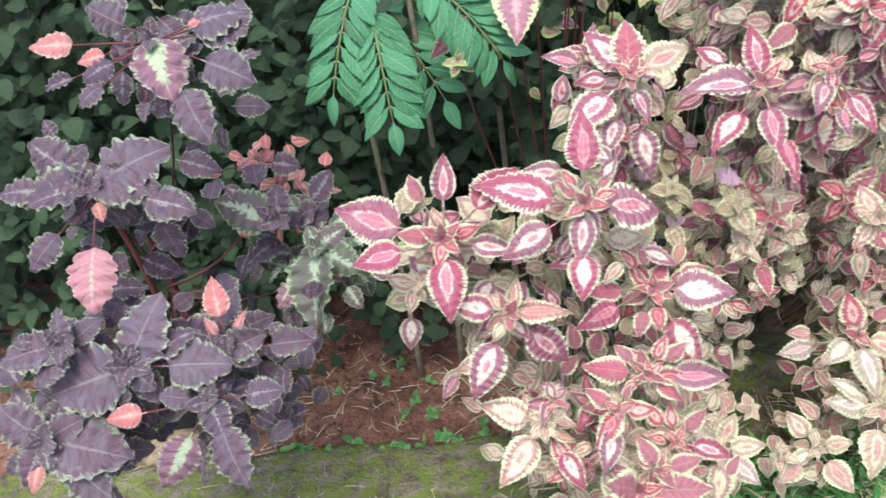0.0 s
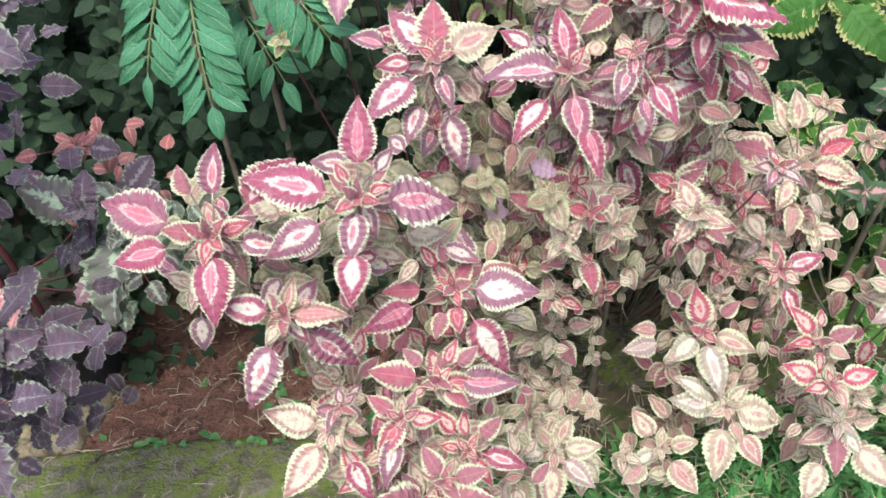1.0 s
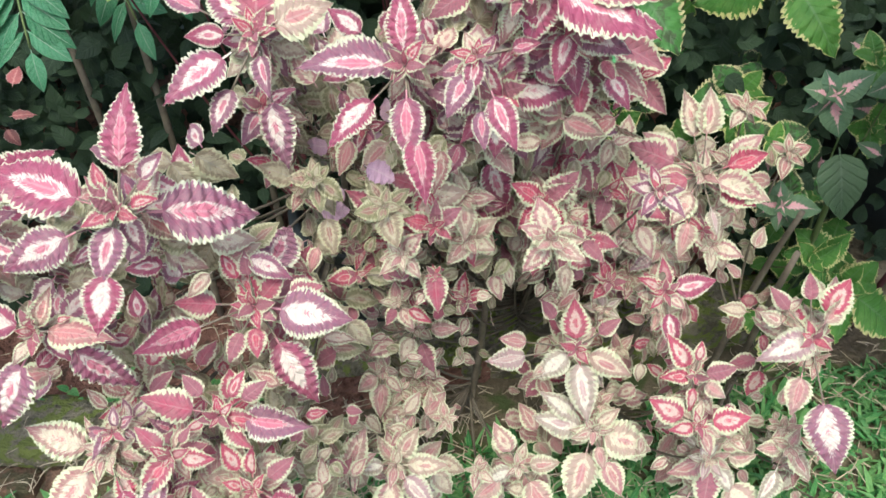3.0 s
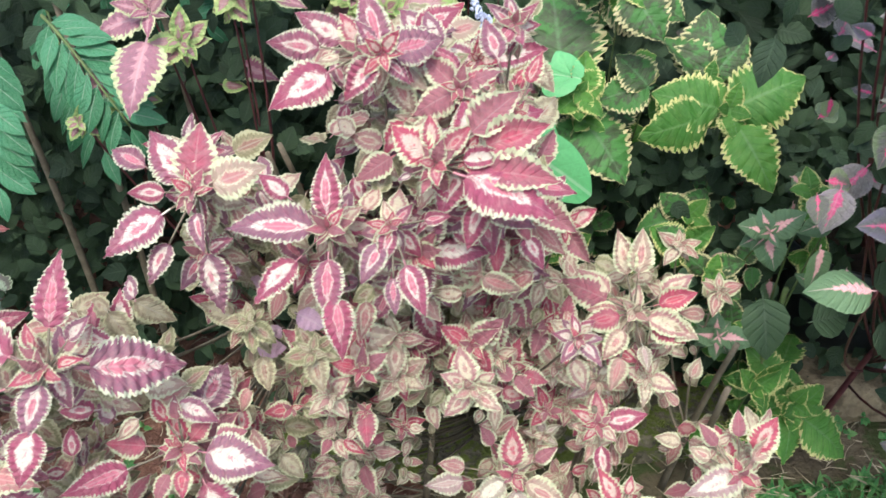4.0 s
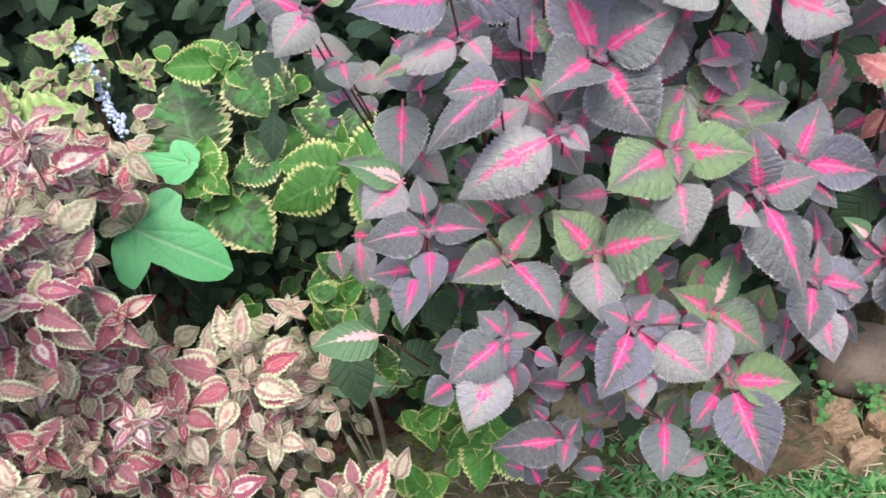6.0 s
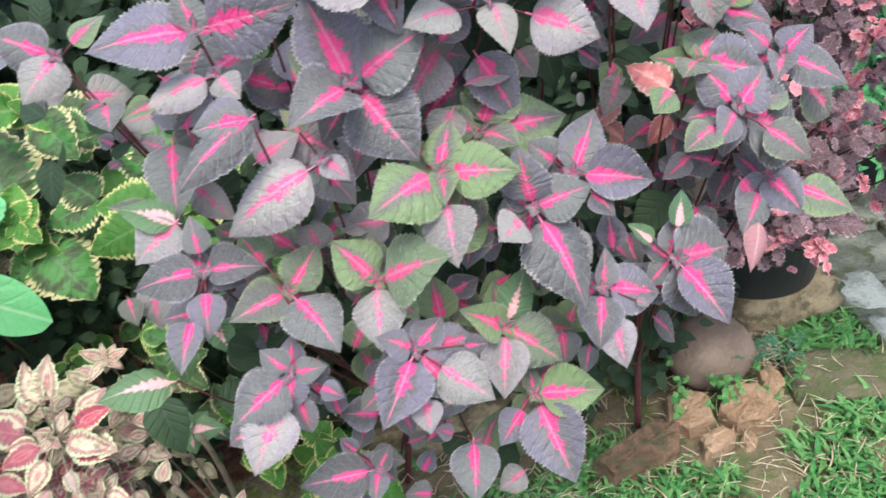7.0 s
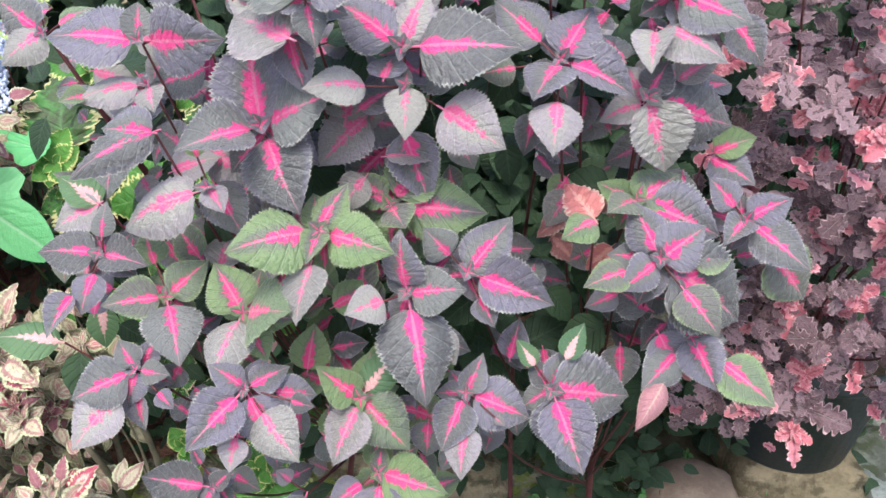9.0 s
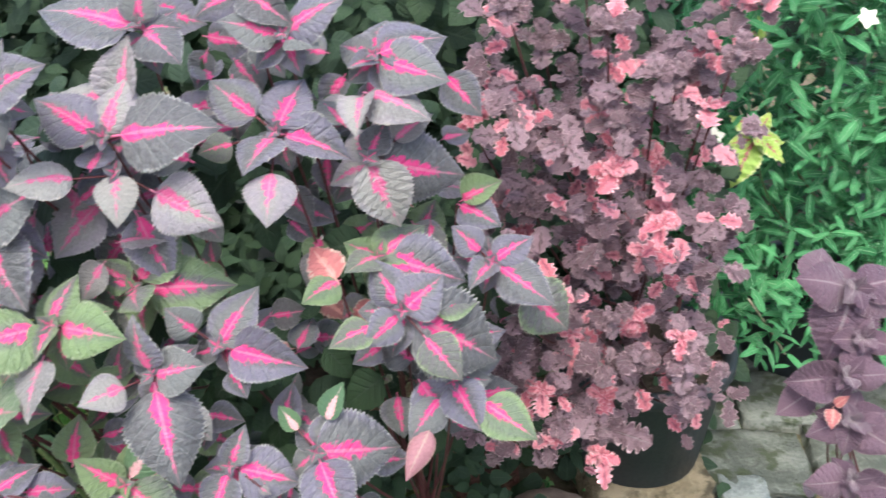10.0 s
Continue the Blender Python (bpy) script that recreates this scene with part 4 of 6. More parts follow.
R.spray(0.388, 1.047, 0.894, ("pk", -6, 58, 66, 17), ("pk", -120, -2, -3, 14), ("pk", 7, -71, -80, 33), ("pk", 23, -100, -113, 52), ("pk", -82, -60, -68, 42), ("pk", -84, 41, 46, 57), ("pr", 23, -11, -13, 16), ("pr", -16, -12, -13, 10), ("pr", 29, 6, 7, 23))
R.spray(0.513, 1.040, 0.985, ("pk", 131, -38, -43, 24), ("pr", 121, 30, 34, 44), ("pr", 132, -11, -13, 42), ("pr", 38, 28, 32, 21), ("pr", -49, 28, 31, 12), ("pr", -14, -22, -25, 42), ("pk", 77, 8, 9, 38), ("pr", 88, 53, 60, 43), ("pr", -8, 36, 41, 32), ("pk", -41, -12, -14, 64))
R.spray(0.464, 1.018, 0.919, ("pk", -10, -29, -33, 0), ("pk", 42, -65, -74, 43), ("pk", -30, -43, -49, 30), ("pk", 67, 9, 10, 55), ("pk", 9, -65, -73, 58))
R.spray(0.419, 1.186, 1.049, ("pk", -91, -101, -27, 37), ("pk", -115, 7, 8, 43), ("pk", 86, 19, 22, 13), ("pr", -28, 31, 35, 17), ("pk", -82, 31, 35, 26), ("pr", 12, 31, 36, 30), ("cr", 1, -18, -20, 64), ("cr", 80, -30, -34, 43), ("cr", -52, -9, -11, 50))
R.spray(0.600, 1.160, 0.985, ("pk", -40, 76, 86, 57), ("pr", 31, 50, 57, 49), ("pr", -62, 11, 12, 64), ("pk", -107, 54, 61, 64), ("pr", -9, 27, 31, 64))
R.spray(0.581, 1.137, 0.898, ("pk", 65, -13, -15, 6), ("pr", 97, -36, -41, 43), ("pr", 2, -73, -83, 55), ("pk", 58, -67, -76, 59), ("pr", 42, -45, -51, 64))
R("pk", 0.450, 1.134, 1.068, 25, 72, 131, 47, -44, 43, -134, 67, 109, 82)
R("pk", 0.552, 1.427, 0.934, 77, 68, 11, 106, 163, 80, -50, 57, -159, 47)
R("pr", 0.534, 1.140, 1.025, 19, 53, 134, 61, 210, 62, 303, 44, 394, 42)
R("pk", 0.561, 1.141, 0.972, 24, 82, 123, 77, 224, 77, 303, 72, 398, 64)
R("pk", 0.545, 1.061, 0.981, 95, 68, 168, 75, 246, 73, 360, 54)
R("pk", 0.587, 1.159, 0.921, 84, 52, 176, 60, 255, 71, 353, 64)
R("pr", 0.631, 1.224, 0.877, 64, 60, 143, 46, 247, 53, 312, 43)
R("pk", 0.563, 1.053, 0.935, 69, 65, 162, 72, 255, 61, 331, 68)
R("pr", 0.594, 1.180, 0.779, 51, 60, 137, 60, 221, 52, 325, 42, 421, 50)
R("pk", 0.489, 1.066, 0.848, 92, 78, 177, 86, 268, 71, 362, 88, 436, 88)
R("cr", 0.580, 1.105, 0.807, 61, 36, 163, 54, 253, 36, 339, 36)
R("pr", 0.593, 1.212, 0.663, 37, 51, 140, 55, 244, 45, 308, 61, 416, 43)
R("pr", 0.552, 1.091, 0.678, 43, 59, 151, 50, 229, 49, 304, 51, 393, 44)
R("cr", 0.448, 1.098, 0.680, -1, 40, 101, 43, 197, 42, 272, 56, 359, 44)
R("pr", 0.674, 1.206, 0.794, 29, 54, 127, 56, 232, 58, 307, 62)
R("pr", 0.400, 1.084, 0.704, 72, 47, 161, 53, 268, 61, 339, 51)
R("pr", 0.440, 1.453, 0.946, 59, 42, 141, 63, 236, 46, 312, 58)
R("pr", 0.553, 1.591, 0.891, 21, 49, 113, 47, 214, 55, 303, 64, 376, 45)
R("pr", 0.610, 1.517, 0.832, 71, 63, 177, 49, 255, 47, 333, 52)
R.sprigs(26, ("cp", "pk", "cr", "pk"), 30, 56, 0.08, 0.1, 0.03)
R.done()
R = Plant("coleus_bush", "coleus with small red and cream leaves", "coleus", [(0.55, 1.45), (0.8, 1.5), (0.95, 1.4)], group="coleus bushes", seed=5, fill=26, spread=0.07, fill_kind="dl", share=0.45)
R.spray(0.267, 1.090, 0.699, ("dl", 19, -23, -26, 0), ("dl", 20, -56, -63, 45), ("dl", -81, 20, 23, 41))
R.spray(0.344, 1.073, 0.675, ("pr", -46, 19, 21, 0), ("cr", 4, -13, -15, 3), ("cr", 112, 18, 21, 36), ("pr", 50, -29, -32, 47))
R.spray(0.411, 1.042, 0.598, ("pr", 5, -34, -39, 0), ("pr", -61, -1, -1, 53), ("cr", -23, -27, -31, 63))
R.spray(0.307, 1.051, 0.587, ("pr", -39, -5, -6, 0), ("pr", 63, 0, 0, 55), ("dl", 25, 35, 40, 58))
R.spray(0.357, 1.059, 0.529, ("cr", -4, 20, 23, 6), ("cr", -26, 0, 0, 15), ("cr", 23, 14, 16, 18), ("pr", 49, -18, -21, 34), ("pr", -15, -21, -24, 24), ("cr", 23, -24, -28, 25))
R.spray(0.371, 1.141, 0.392, ("cr", 71, 1, 1, 35), ("pr", 31, -46, -52, 34), ("cr", -22, -36, -41, 26), ("cr", -73, -29, -33, 46), ("cr", -90, 21, 23, 64), ("cr", -72, -11, -13, 64))
R.spray(0.605, 1.146, 0.581, ("pr", 40, -27, -31, 26), ("pr", -2, 30, 34, 39), ("cr", -52, 6, 7, 19), ("pr", 60, -13, -14, 37))
R.spray(0.579, 1.202, 0.666, ("pr", 51, 13, 14, 0), ("pr", 0, -63, -71, 27), ("pr", -27, -67, -76, 49), ("pr", -113, -59, -67, 56), ("pr", 59, 44, 49, 53), ("pr", 69, 12, 14, 33))
R.spray(0.798, 1.249, 0.608, ("cp", -27, 84, 96, 45), ("cr", 12, 86, 98, 46), ("cr", -88, 42, 48, 44), ("pr", -114, 32, 36, 37), ("cr", 89, 39, 45, 46), ("pr", 96, 21, 24, 38), ("cp", -74, 1, 1, 36), ("cr", 40, -1, -2, 61), ("pr", -83, -16, -18, 28), ("cp", -49, -50, -57, 35), ("cr", 88, -24, -27, 23), ("pr", 78, -31, -35, 34), ("cr", -2, 10, 11, 64), ("cw", 21, -60, -68, 57), ("cr", -36, -81, -92, 58))
R.spray(0.692, 1.232, 0.575, ("pr", 9, 42, 47, 17), ("pr", 56, -20, -22, 16), ("pr", 4, -33, -37, 32), ("cr", 34, -58, -66, 46), ("pr", -34, 21, 24, 21))
R.spray(0.745, 1.141, 0.474, ("pr", -4, 34, 39, 14), ("pr", -43, 14, 16, 16), ("pr", -23, -18, -20, 11), ("pk", 76, 12, 14, 19), ("cr", 29, -17, -19, 24), ("pk", 13, -60, -68, 36))
R.spray(0.634, 1.283, 0.576, ("pr", 4, 30, 34, 34), ("pr", 49, 19, 21, 27), ("pr", -34, -54, -61, 19), ("pr", 99, -28, -32, 44), ("cr", -128, 46, 52, 58), ("pr", 0, -6, -7, 0))
R("dl", 0.357, 1.018, 0.726, -167, 37, 38, 36, -72, 52, 123, 42)
R("dl", 0.271, 1.050, 0.743, -179, 35, -40, 42, 105, 28, -80, 42)
R("li", 0.333, 1.043, 0.768, -27, 40)
R("pr", 0.663, 1.241, 0.585, 64, 61, 176, 58, 249, 55, 351, 65, 443, 49)
R("cr", 0.680, 1.209, 0.526, 31, 50, 122, 51, 213, 34, 318, 47)
R("pr", 0.603, 1.166, 0.550, 71, 61, 167, 62, 243, 43, 349, 62)
R("cw", 0.751, 1.225, 0.482, 48, 45, 136, 56, 215, 57, 312, 34)
R("cr", 0.828, 1.226, 0.492, 81, 34, 161, 42, 260, 48, 339, 52)
R("cr", 0.845, 1.240, 0.590, 86, 48, 166, 41, 273, 37, 339, 50)
R.sprigs(60, ("pr", "cr", "cp", "cp"), 24, 44, 0.07, 0.1, 0.02)
R.done()
R = Plant("coleus_bush", "low pale coleus with cream, white and rose leaves", "coleus", [(0.45, 1.3), (0.7, 1.25), (0.95, 1.3)], group="coleus bushes", seed=6, fill=12, spread=0.05, depth=0.1)
R.spray(0.316, 1.116, 0.319, ("cr", -39, -21, -24, 25), ("cr", 33, -22, -25, 27), ("cr", -3, -50, -57, 27), ("cr", -2, 17, 20, 0))
R.spray(0.347, 0.967, 0.282, ("cr", 35, 38, 43, 21), ("cr", 79, 1, 1, 22), ("cw", 59, -42, -48, 26), ("cr", -21, -63, -72, 25), ("cw", -66, -5, -6, 28), ("cr", -28, 29, 33, 18))
R.spray(0.280, 0.943, 0.303, ("cr", 26, 43, 48, 2), ("dl", -32, 34, 39, 27), ("cr", -22, -56, -64, 37), ("dl", 15, -62, -71, 39), ("cr", -50, 7, 8, 16))
R.spray(0.620, 1.116, 0.377, ("pr", -3, 52, 59, 19), ("cw", -63, -31, -36, 21), ("cw", 17, -76, -86, 20), ("cr", 85, -27, -31, 24), ("pr", 70, 31, 35, 50), ("cw", -140, -14, -16, 56), ("pr", -54, 50, 57, 61), ("cr", -68, -29, -33, 64), ("cr", -120, 9, 11, 64))
R.spray(0.649, 1.047, 0.266, ("cw", -96, 13, 15, 20), ("cw", -85, 39, 45, 34), ("cr", 90, -21, -24, 19), ("cr", -37, -81, -92, 30), ("cr", 17, -43, -49, 40), ("cr", 43, -68, -77, 48), ("cr", 42, 23, 26, 17))
R.spray(0.535, 1.018, 0.210, ("cr", -41, 45, 51, 32), ("cw", -63, -18, -20, 22), ("cr", -74, -36, -41, 43), ("cr", 53, -54, -62, 31), ("cr", 66, 4, 5, 25))
R.spray(0.781, 1.041, 0.401, ("pr", -40, 41, 47, 24), ("pr", 11, 34, 39, 44), ("pr", 62, 9, 11, 27), ("pr", -50, -1, -2, 17), ("pr", -11, -37, -42, 30), ("cr", 44, -21, -23, 35))
R.spray(0.779, 0.981, 0.367, ("pr", 75, 8, 9, 27), ("pr", -43, -5, -6, 18), ("cr", 16, -29, -32, 23), ("pr", -69, 24, 27, 31), ("cr", 32, -12, -13, 10))
R.spray(0.839, 1.035, 0.214, ("pr", -17, -58, -66, 22), ("cr", -72, -18, -20, 22), ("cw", 32, -38, -43, 28), ("cr", 77, -76, -86, 37), ("cr", -79, -84, -95, 50), ("cw", -53, 26, 29, 46), ("cr", 73, 4, 5, 36))
R.spray(0.955, 1.040, 0.235, ("cr", 33, -34, -39, 15), ("cr", -51, -1, -1, 23), ("cr", 18, 21, 24, 5), ("cw", -51, -58, -66, 41), ("cr", -28, 10, 12, 0))
R.spray(0.955, 1.090, 0.430, ("pr", -3, 64, 73, 58), ("cw", -83, -23, -26, 0), ("pr", -61, 50, 57, 56), ("cr", 47, 41, 47, 38), ("pk", 32, -130, -148, 48), ("cr", -33, -74, -84, 51), ("pr", 56, 58, 66, 40), ("cr", -76, 25, 29, 58))
R.sprigs(40, ("cw", "cr", "cr", "cp"), 20, 38, 0.06, 0.08, 0.01)
R.done()
R = Plant("coleus_bush", "dark purple coleus with scalloped pale-edged leaves", "coleus", [(-0.76, 1.48, 0.25), (-0.7, 1.47, 0.25)], "red_stem", group="coleus bushes", seed=7, fill=20, depth=0.16, spread=0.07, low=0.42)
R.spray(-0.557, 1.020, 0.859, ("pu", 99, -7, -8, 6), ("pu", 149, -35, -39, 50), ("pu", -103, -14, -16, 6), ("pu", -143, 2, 2, 59), ("pu", -98, 51, 58, 40), ("pu", 115, 32, 36, 6), ("pu", 59, 17, 19, 43), ("pu", -37, -49, -56, 75), ("pu", -92, -76, -86, 57), ("pu", -75, 71, 81, 75), ("pu", -67, 16, 18, 6), ("sb", -3, -121, -137, 49), ("rd", 13, -36, -41, 45))
R.spray(-0.452, 1.130, 1.026, ("gc", 28, -65, -73, 0), ("pu", 82, -109, -124, 51), ("pu", 146, -54, -61, 52), ("pu", -52, -10, -11, 75), ("pu", -105, -34, -39, 56), ("pu", -159, -39, -45, 75), ("pu", -99, 42, 48, 43), ("pu", 141, 17, 19, 42), ("pu", 140, 1, 1, 49), ("pu", -109, -59, -67, 69), ("pu", -16, -81, -92, 75), ("rd", -186, 6, 7, 64), ("rd", -113, -15, -17, 64), ("rd", 82, 16, 18, 64))
R.spray(-0.516, 0.860, 0.654, ("pu", 50, 67, 77, 6), ("pu", 96, 28, 32, 40), ("pu", 35, -23, -26, 0), ("pu", 148, -6, -7, 37), ("pu", -13, -36, -41, 53), ("pu", -114, -20, -23, 6))
R.spray(-0.595, 0.860, 0.703, ("pu", -9, 35, 40, 0), ("pu", -92, -12, -14, 6), ("pu", -36, -38, -43, 6), ("pu", -72, 7, 8, 54))
R.spray(-0.387, 0.887, 0.647, ("pu", 60, 13, 15, 0), ("pu", 49, -13, -15, 6), ("pu", -24, 17, 20, 33), ("pu", 127, 2, 2, 52), ("pu", 83, 20, 23, 75), ("rd", 32, 38, 43, 45), ("rd", -32, 34, 38, 45), ("rd", -19, 72, 81, 45))
R.spray(-0.404, 0.820, 0.615, ("pu", 23, -37, -42, 0), ("pu", 51, -79, -89, 33), ("gc", -67, -73, -82, 42), ("pu", 104, 4, 5, 50), ("pu", 25, 14, 16, 75), ("rd", -148, -9, -11, 64), ("pu", -71, 9, 10, 40))
R.spray(-0.638, 0.800, 0.587, ("pu", -69, 34, 39, 6), ("pu", 57, 17, 19, 5), ("pu", 124, -23, -26, 6), ("pu", -32, -39, -45, 6), ("rd", -18, -48, -54, 45), ("pu", 95, -57, -65, 39))
R.spray(-0.397, 1.300, 0.745, ("rd", -44, -9, -10, 6), ("rd", 14, 15, 17, 0), ("pu", 73, -12, -14, 30), ("rd", -109, -11, -12, 64))
R.spray(-0.348, 1.150, 0.703, ("pu", 3, 41, 47, 6), ("pd", -105, 29, 33, 6), ("gc", -85, 45, 51, 69))
R.spray(-0.276, 1.080, 0.684, ("gc", -67, -59, -68, 54), ("pd", 49, 20, 22, 0), ("pd", 12, 29, 33, 75), ("pd", -8, -86, -98, 6), ("pd", 71, -29, -32, 6), ("pd", 7, -90, -103, 75), ("pd", 67, -68, -77, 65), ("pd", 37, 4, 4, 0))
R.done()
# its dark filler leaves are near-black to imitate shaded gaps
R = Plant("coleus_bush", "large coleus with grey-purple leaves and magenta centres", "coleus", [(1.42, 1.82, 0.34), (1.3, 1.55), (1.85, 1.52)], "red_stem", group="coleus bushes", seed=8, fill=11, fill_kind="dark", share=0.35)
R.spray(1.188, 1.168, 1.189, ("ma", -117, -2, -2, 5), ("ma", 116, -22, 16, 14), ("ma", -11, 34, 38, 4))
R.spray(1.342, 1.132, 1.108, ("ma", -32, 77, 88, 4), ("ma", 92, -15, 51, 14), ("ma", -79, -71, -9, 14), ("ma", 56, -50, -87, 14), ("mg", -63, 34, 38, 36))
R.spray(1.225, 1.095, 1.105, ("ma", -91, -43, -49, 0, 62), ("ma", -62, 0, 0, 0))
R.spray(1.198, 1.154, 1.142, ("mp", -87, -19, -22, 14, 80), ("mp", 23, -39, -20, 14), ("mg", -108, -21, -23, 66))
R.spray(1.292, 1.075, 1.051, ("mp", -127, 23, -83, 14, 72), ("mp", 24, -19, -22, 0), ("mg", -35, 44, 50, 53))
R.spray(1.126, 1.097, 0.933, ("ma", -83, -4, -5, 8), ("ma", 72, -14, -4, 11), ("ma", -4, 46, 52, 30), ("ma", -9, -54, -61, 33), ("ma", -48, -76, -86, 50))
R.spray(1.216, 1.080, 0.888, ("mg", -73, -32, -2, 12), ("mg", 47, 34, 39, 8), ("ma", 46, -81, -45, 14), ("mg", -45, 54, 62, 49))
R.spray(1.321, 1.067, 0.884, ("mg", -44, 29, 52, 6), ("mg", 85, -68, 57, 14), ("mp", -12, -87, -40, 14), ("mg", 40, -38, -43, 30))
R.spray(1.199, 1.007, 0.825, ("ma", -76, -30, -34, 14), ("ma", -30, 23, 26, 12), ("ma", -11, -15, -48, 5), ("ma", 44, 0, -3, 13), ("ma", 6, -16, -86, 36), ("ma", 56, -28, -32, 57), ("mp", -63, -69, -79, 33))
R.spray(1.346, 0.987, 0.831, ("ma", 42, 46, 4, 12), ("ma", 75, 44, -36, 42), ("ma", 87, -8, -9, 66), ("ma", -42, -2, 34, 9), ("ma", -56, -61, -52, 14), ("ma", 39, -25, -68, 14), ("mp", 78, -51, -58, 33), ("mp", -4, -65, -73, 59))
R.spray(1.420, 1.084, 1.001, ("mg", 26, 41, 46, 3), ("mg", -95, -62, -5, 14), ("mg", 93, -18, -11, 14), ("mg", -6, -42, -23, 5), ("mp", -8, -88, -77, 37))
R.spray(1.488, 1.170, 0.999, ("mg", 56, 55, 62, 14), ("mg", 124, 30, -16, 14), ("mg", 32, -67, 4, 14), ("mg", -42, 11, 13, 14), ("mg", -54, 25, 28, 14))
R.spray(1.526, 1.080, 0.928, ("ma", -11, 13, 81, 12), ("ma", 73, -8, 18, 8), ("ma", 36, -74, -114, 14), ("mp", -62, -68, 7, 39), ("mp", 65, -21, -86, 55))
R.spray(1.594, 1.133, 0.932, ("ma", 50, 51, 58, 4), ("ma", 112, -3, -35, 14), ("ma", -58, -1, 60, 40), ("ma", 40, -44, -50, 46))
R.spray(1.470, 1.057, 0.775, ("mg", -58, -2, 47, 9), ("gp", 43, 46, 52, 14), ("mg", 68, -20, -62, 4), ("mp", -24, -60, -65, 14))
R.spray(1.604, 1.066, 0.795, ("ma", 18, 32, 41, 3), ("ma", 85, 8, -39, 14), ("ma", -23, -51, -58, 14), ("mp", 5, -72, -82, 39), ("mp", 54, -24, -27, 75))
R.spray(1.712, 1.081, 0.802, ("ma", 105, 46, -35, 0), ("ma", 28, -15, -97, 12), ("ma", 47, -67, -76, 14), ("gp", 35, 58, 66, 45), ("gp", -50, 39, 45, 47))
R.spray(1.829, 1.154, 0.964, ("ma", -39, 46, 53, 14), ("ma", 53, 31, 35, 2), ("ma", -49, -39, -27, 11), ("mg", 98, 44, -15, 40), ("ma", 121, 34, -103, 14), ("mg", 74, -59, -67, 40), ("mg", -92, -40, -27, 43))
R.spray(1.797, 1.210, 1.014, ("mg", -39, -44, 0, 3), ("mg", 60, 60, 15, 0), ("ma", 114, 11, -47, 14), ("mg", 7, 17, 19, 14))
R.spray(1.747, 1.177, 0.997, ("mg", -42, -41, -8, 0), ("rd", -40, 54, 23, 4))
R.spray(1.947, 1.251, 0.980, ("ma", -54, 19, 47, 30), ("ma", 59, 22, 25, 7), ("ma", -33, -47, -18, 7), ("ma", 83, -42, -48, 14), ("mg", 112, 29, -133, 42))
R.spray(1.889, 1.168, 0.843, ("us", -65, -86, -97, 50, 62), ("ma", -60, -51, -58, 31), ("ma", 37, -45, -51, 2), ("mg", 111, -53, -60, 38))
R.spray(1.509, 1.142, 1.210, ("ma", -86, 33, 37, 12), ("mp", 22, 51, 58, 8), ("ma", 134, 5, 5, 14))
R.spray(1.512, 1.144, 1.166, ("mp", -107, -49, 5, 40), ("mp", 7, -44, -50, 4), ("mp", 120, -24, -59, 37))
R.spray(1.685, 1.212, 1.187, ("ma", -28, -73, -27, 13), ("ma", 33, 52, 50, 8), ("ma", -85, 47, 53, 30), ("ma", 90, -5, -37, 14), ("mp", -1, -103, -80, 45), ("mg", -95, -15, -20, 55))
R.spray(1.792, 1.224, 1.143, ("ma", 24, 32, 40, 14), ("ma", 122, 65, -50, 14), ("mp", 36, 1, -95, 4), ("mp", 83, 39, 44, 42))
R.spray(1.901, 1.341, 1.028, ("mg", 67, 21, 24, 14), ("ma", 63, -38, -21, 9))
R.spray(1.391, 1.171, 1.206, ("mp", -101, 24, 34, 4))
R("mp", 1.792, 1.232, 1.228, -26, 92, -95, 65)
R("ma", 1.002, 1.264, 1.175, -112, 66)
R("ma", 1.047, 1.247, 1.107, -80, 46, -158, 28)
R("mg", 1.067, 1.190, 0.968, 155, 49, -110, 60, -30, 38)
R("gp", 1.049, 1.085, 0.791, -178, 96)
R("ma", 1.543, 1.221, 1.315, 168, 125, -2, 49, 89, 52, -45, 80)
R("ma", 1.703, 1.239, 1.297, 170, 75, -29, 53, 129, 76, 20, 85)
R("ma", 1.807, 1.238, 1.270, 149, 51, -19, 97, 22, 95, 77, 62, -146, 36)
R("mp", 1.524, 1.171, 1.235, 85, 83, 169, 104)
R("ma", 1.654, 1.258, 1.353, -151, 67, -38, 84, 108, 45)
R("mp", 1.405, 1.080, 1.230, 154, 107)
R("ma", 1.415, 1.083, 1.275, 143, 97, 16, 86, 136, 27, 56, 65)
R("ma", 1.261, 1.160, 1.247, 137, 93)
R("ma", 1.299, 1.181, 1.251, 97, 73, 30, 45)
R.spray(1.270, 1.020, 0.620, ("ma", -106, 2, 2, 14), ("ma", 23, 18, 20, 0), ("ma", -14, -28, -32, 3), ("ma", -42, 35, 39, 55))
R.spray(1.401, 1.019, 0.630, ("ma", -17, -53, -60, 4), ("mp", -47, 17, 20, 52))
R.spray(1.495, 1.040, 0.665, ("mg", 96, -12, -13, 10), ("ma", 26, -84, -96, 14), ("ma", -62, -37, -42, 33), ("mg", 1, 25, 28, 14))
R.spray(1.867, 1.342, 0.773, ("cw", 5, -18, -58, 6, 110), ("dl", 40, -10, -30, 30))
R.spray(1.100, 1.160, 0.970, ("mp", -55, -27, -31, 0), ("gp", -65, 21, 24, 0))
R.spray(1.020, 1.240, 1.170, ("mp", -46, -33, -37, 0), ("ma", -72, 28, 32, 14), ("mg", 62, 27, 30, 31))
R.done()
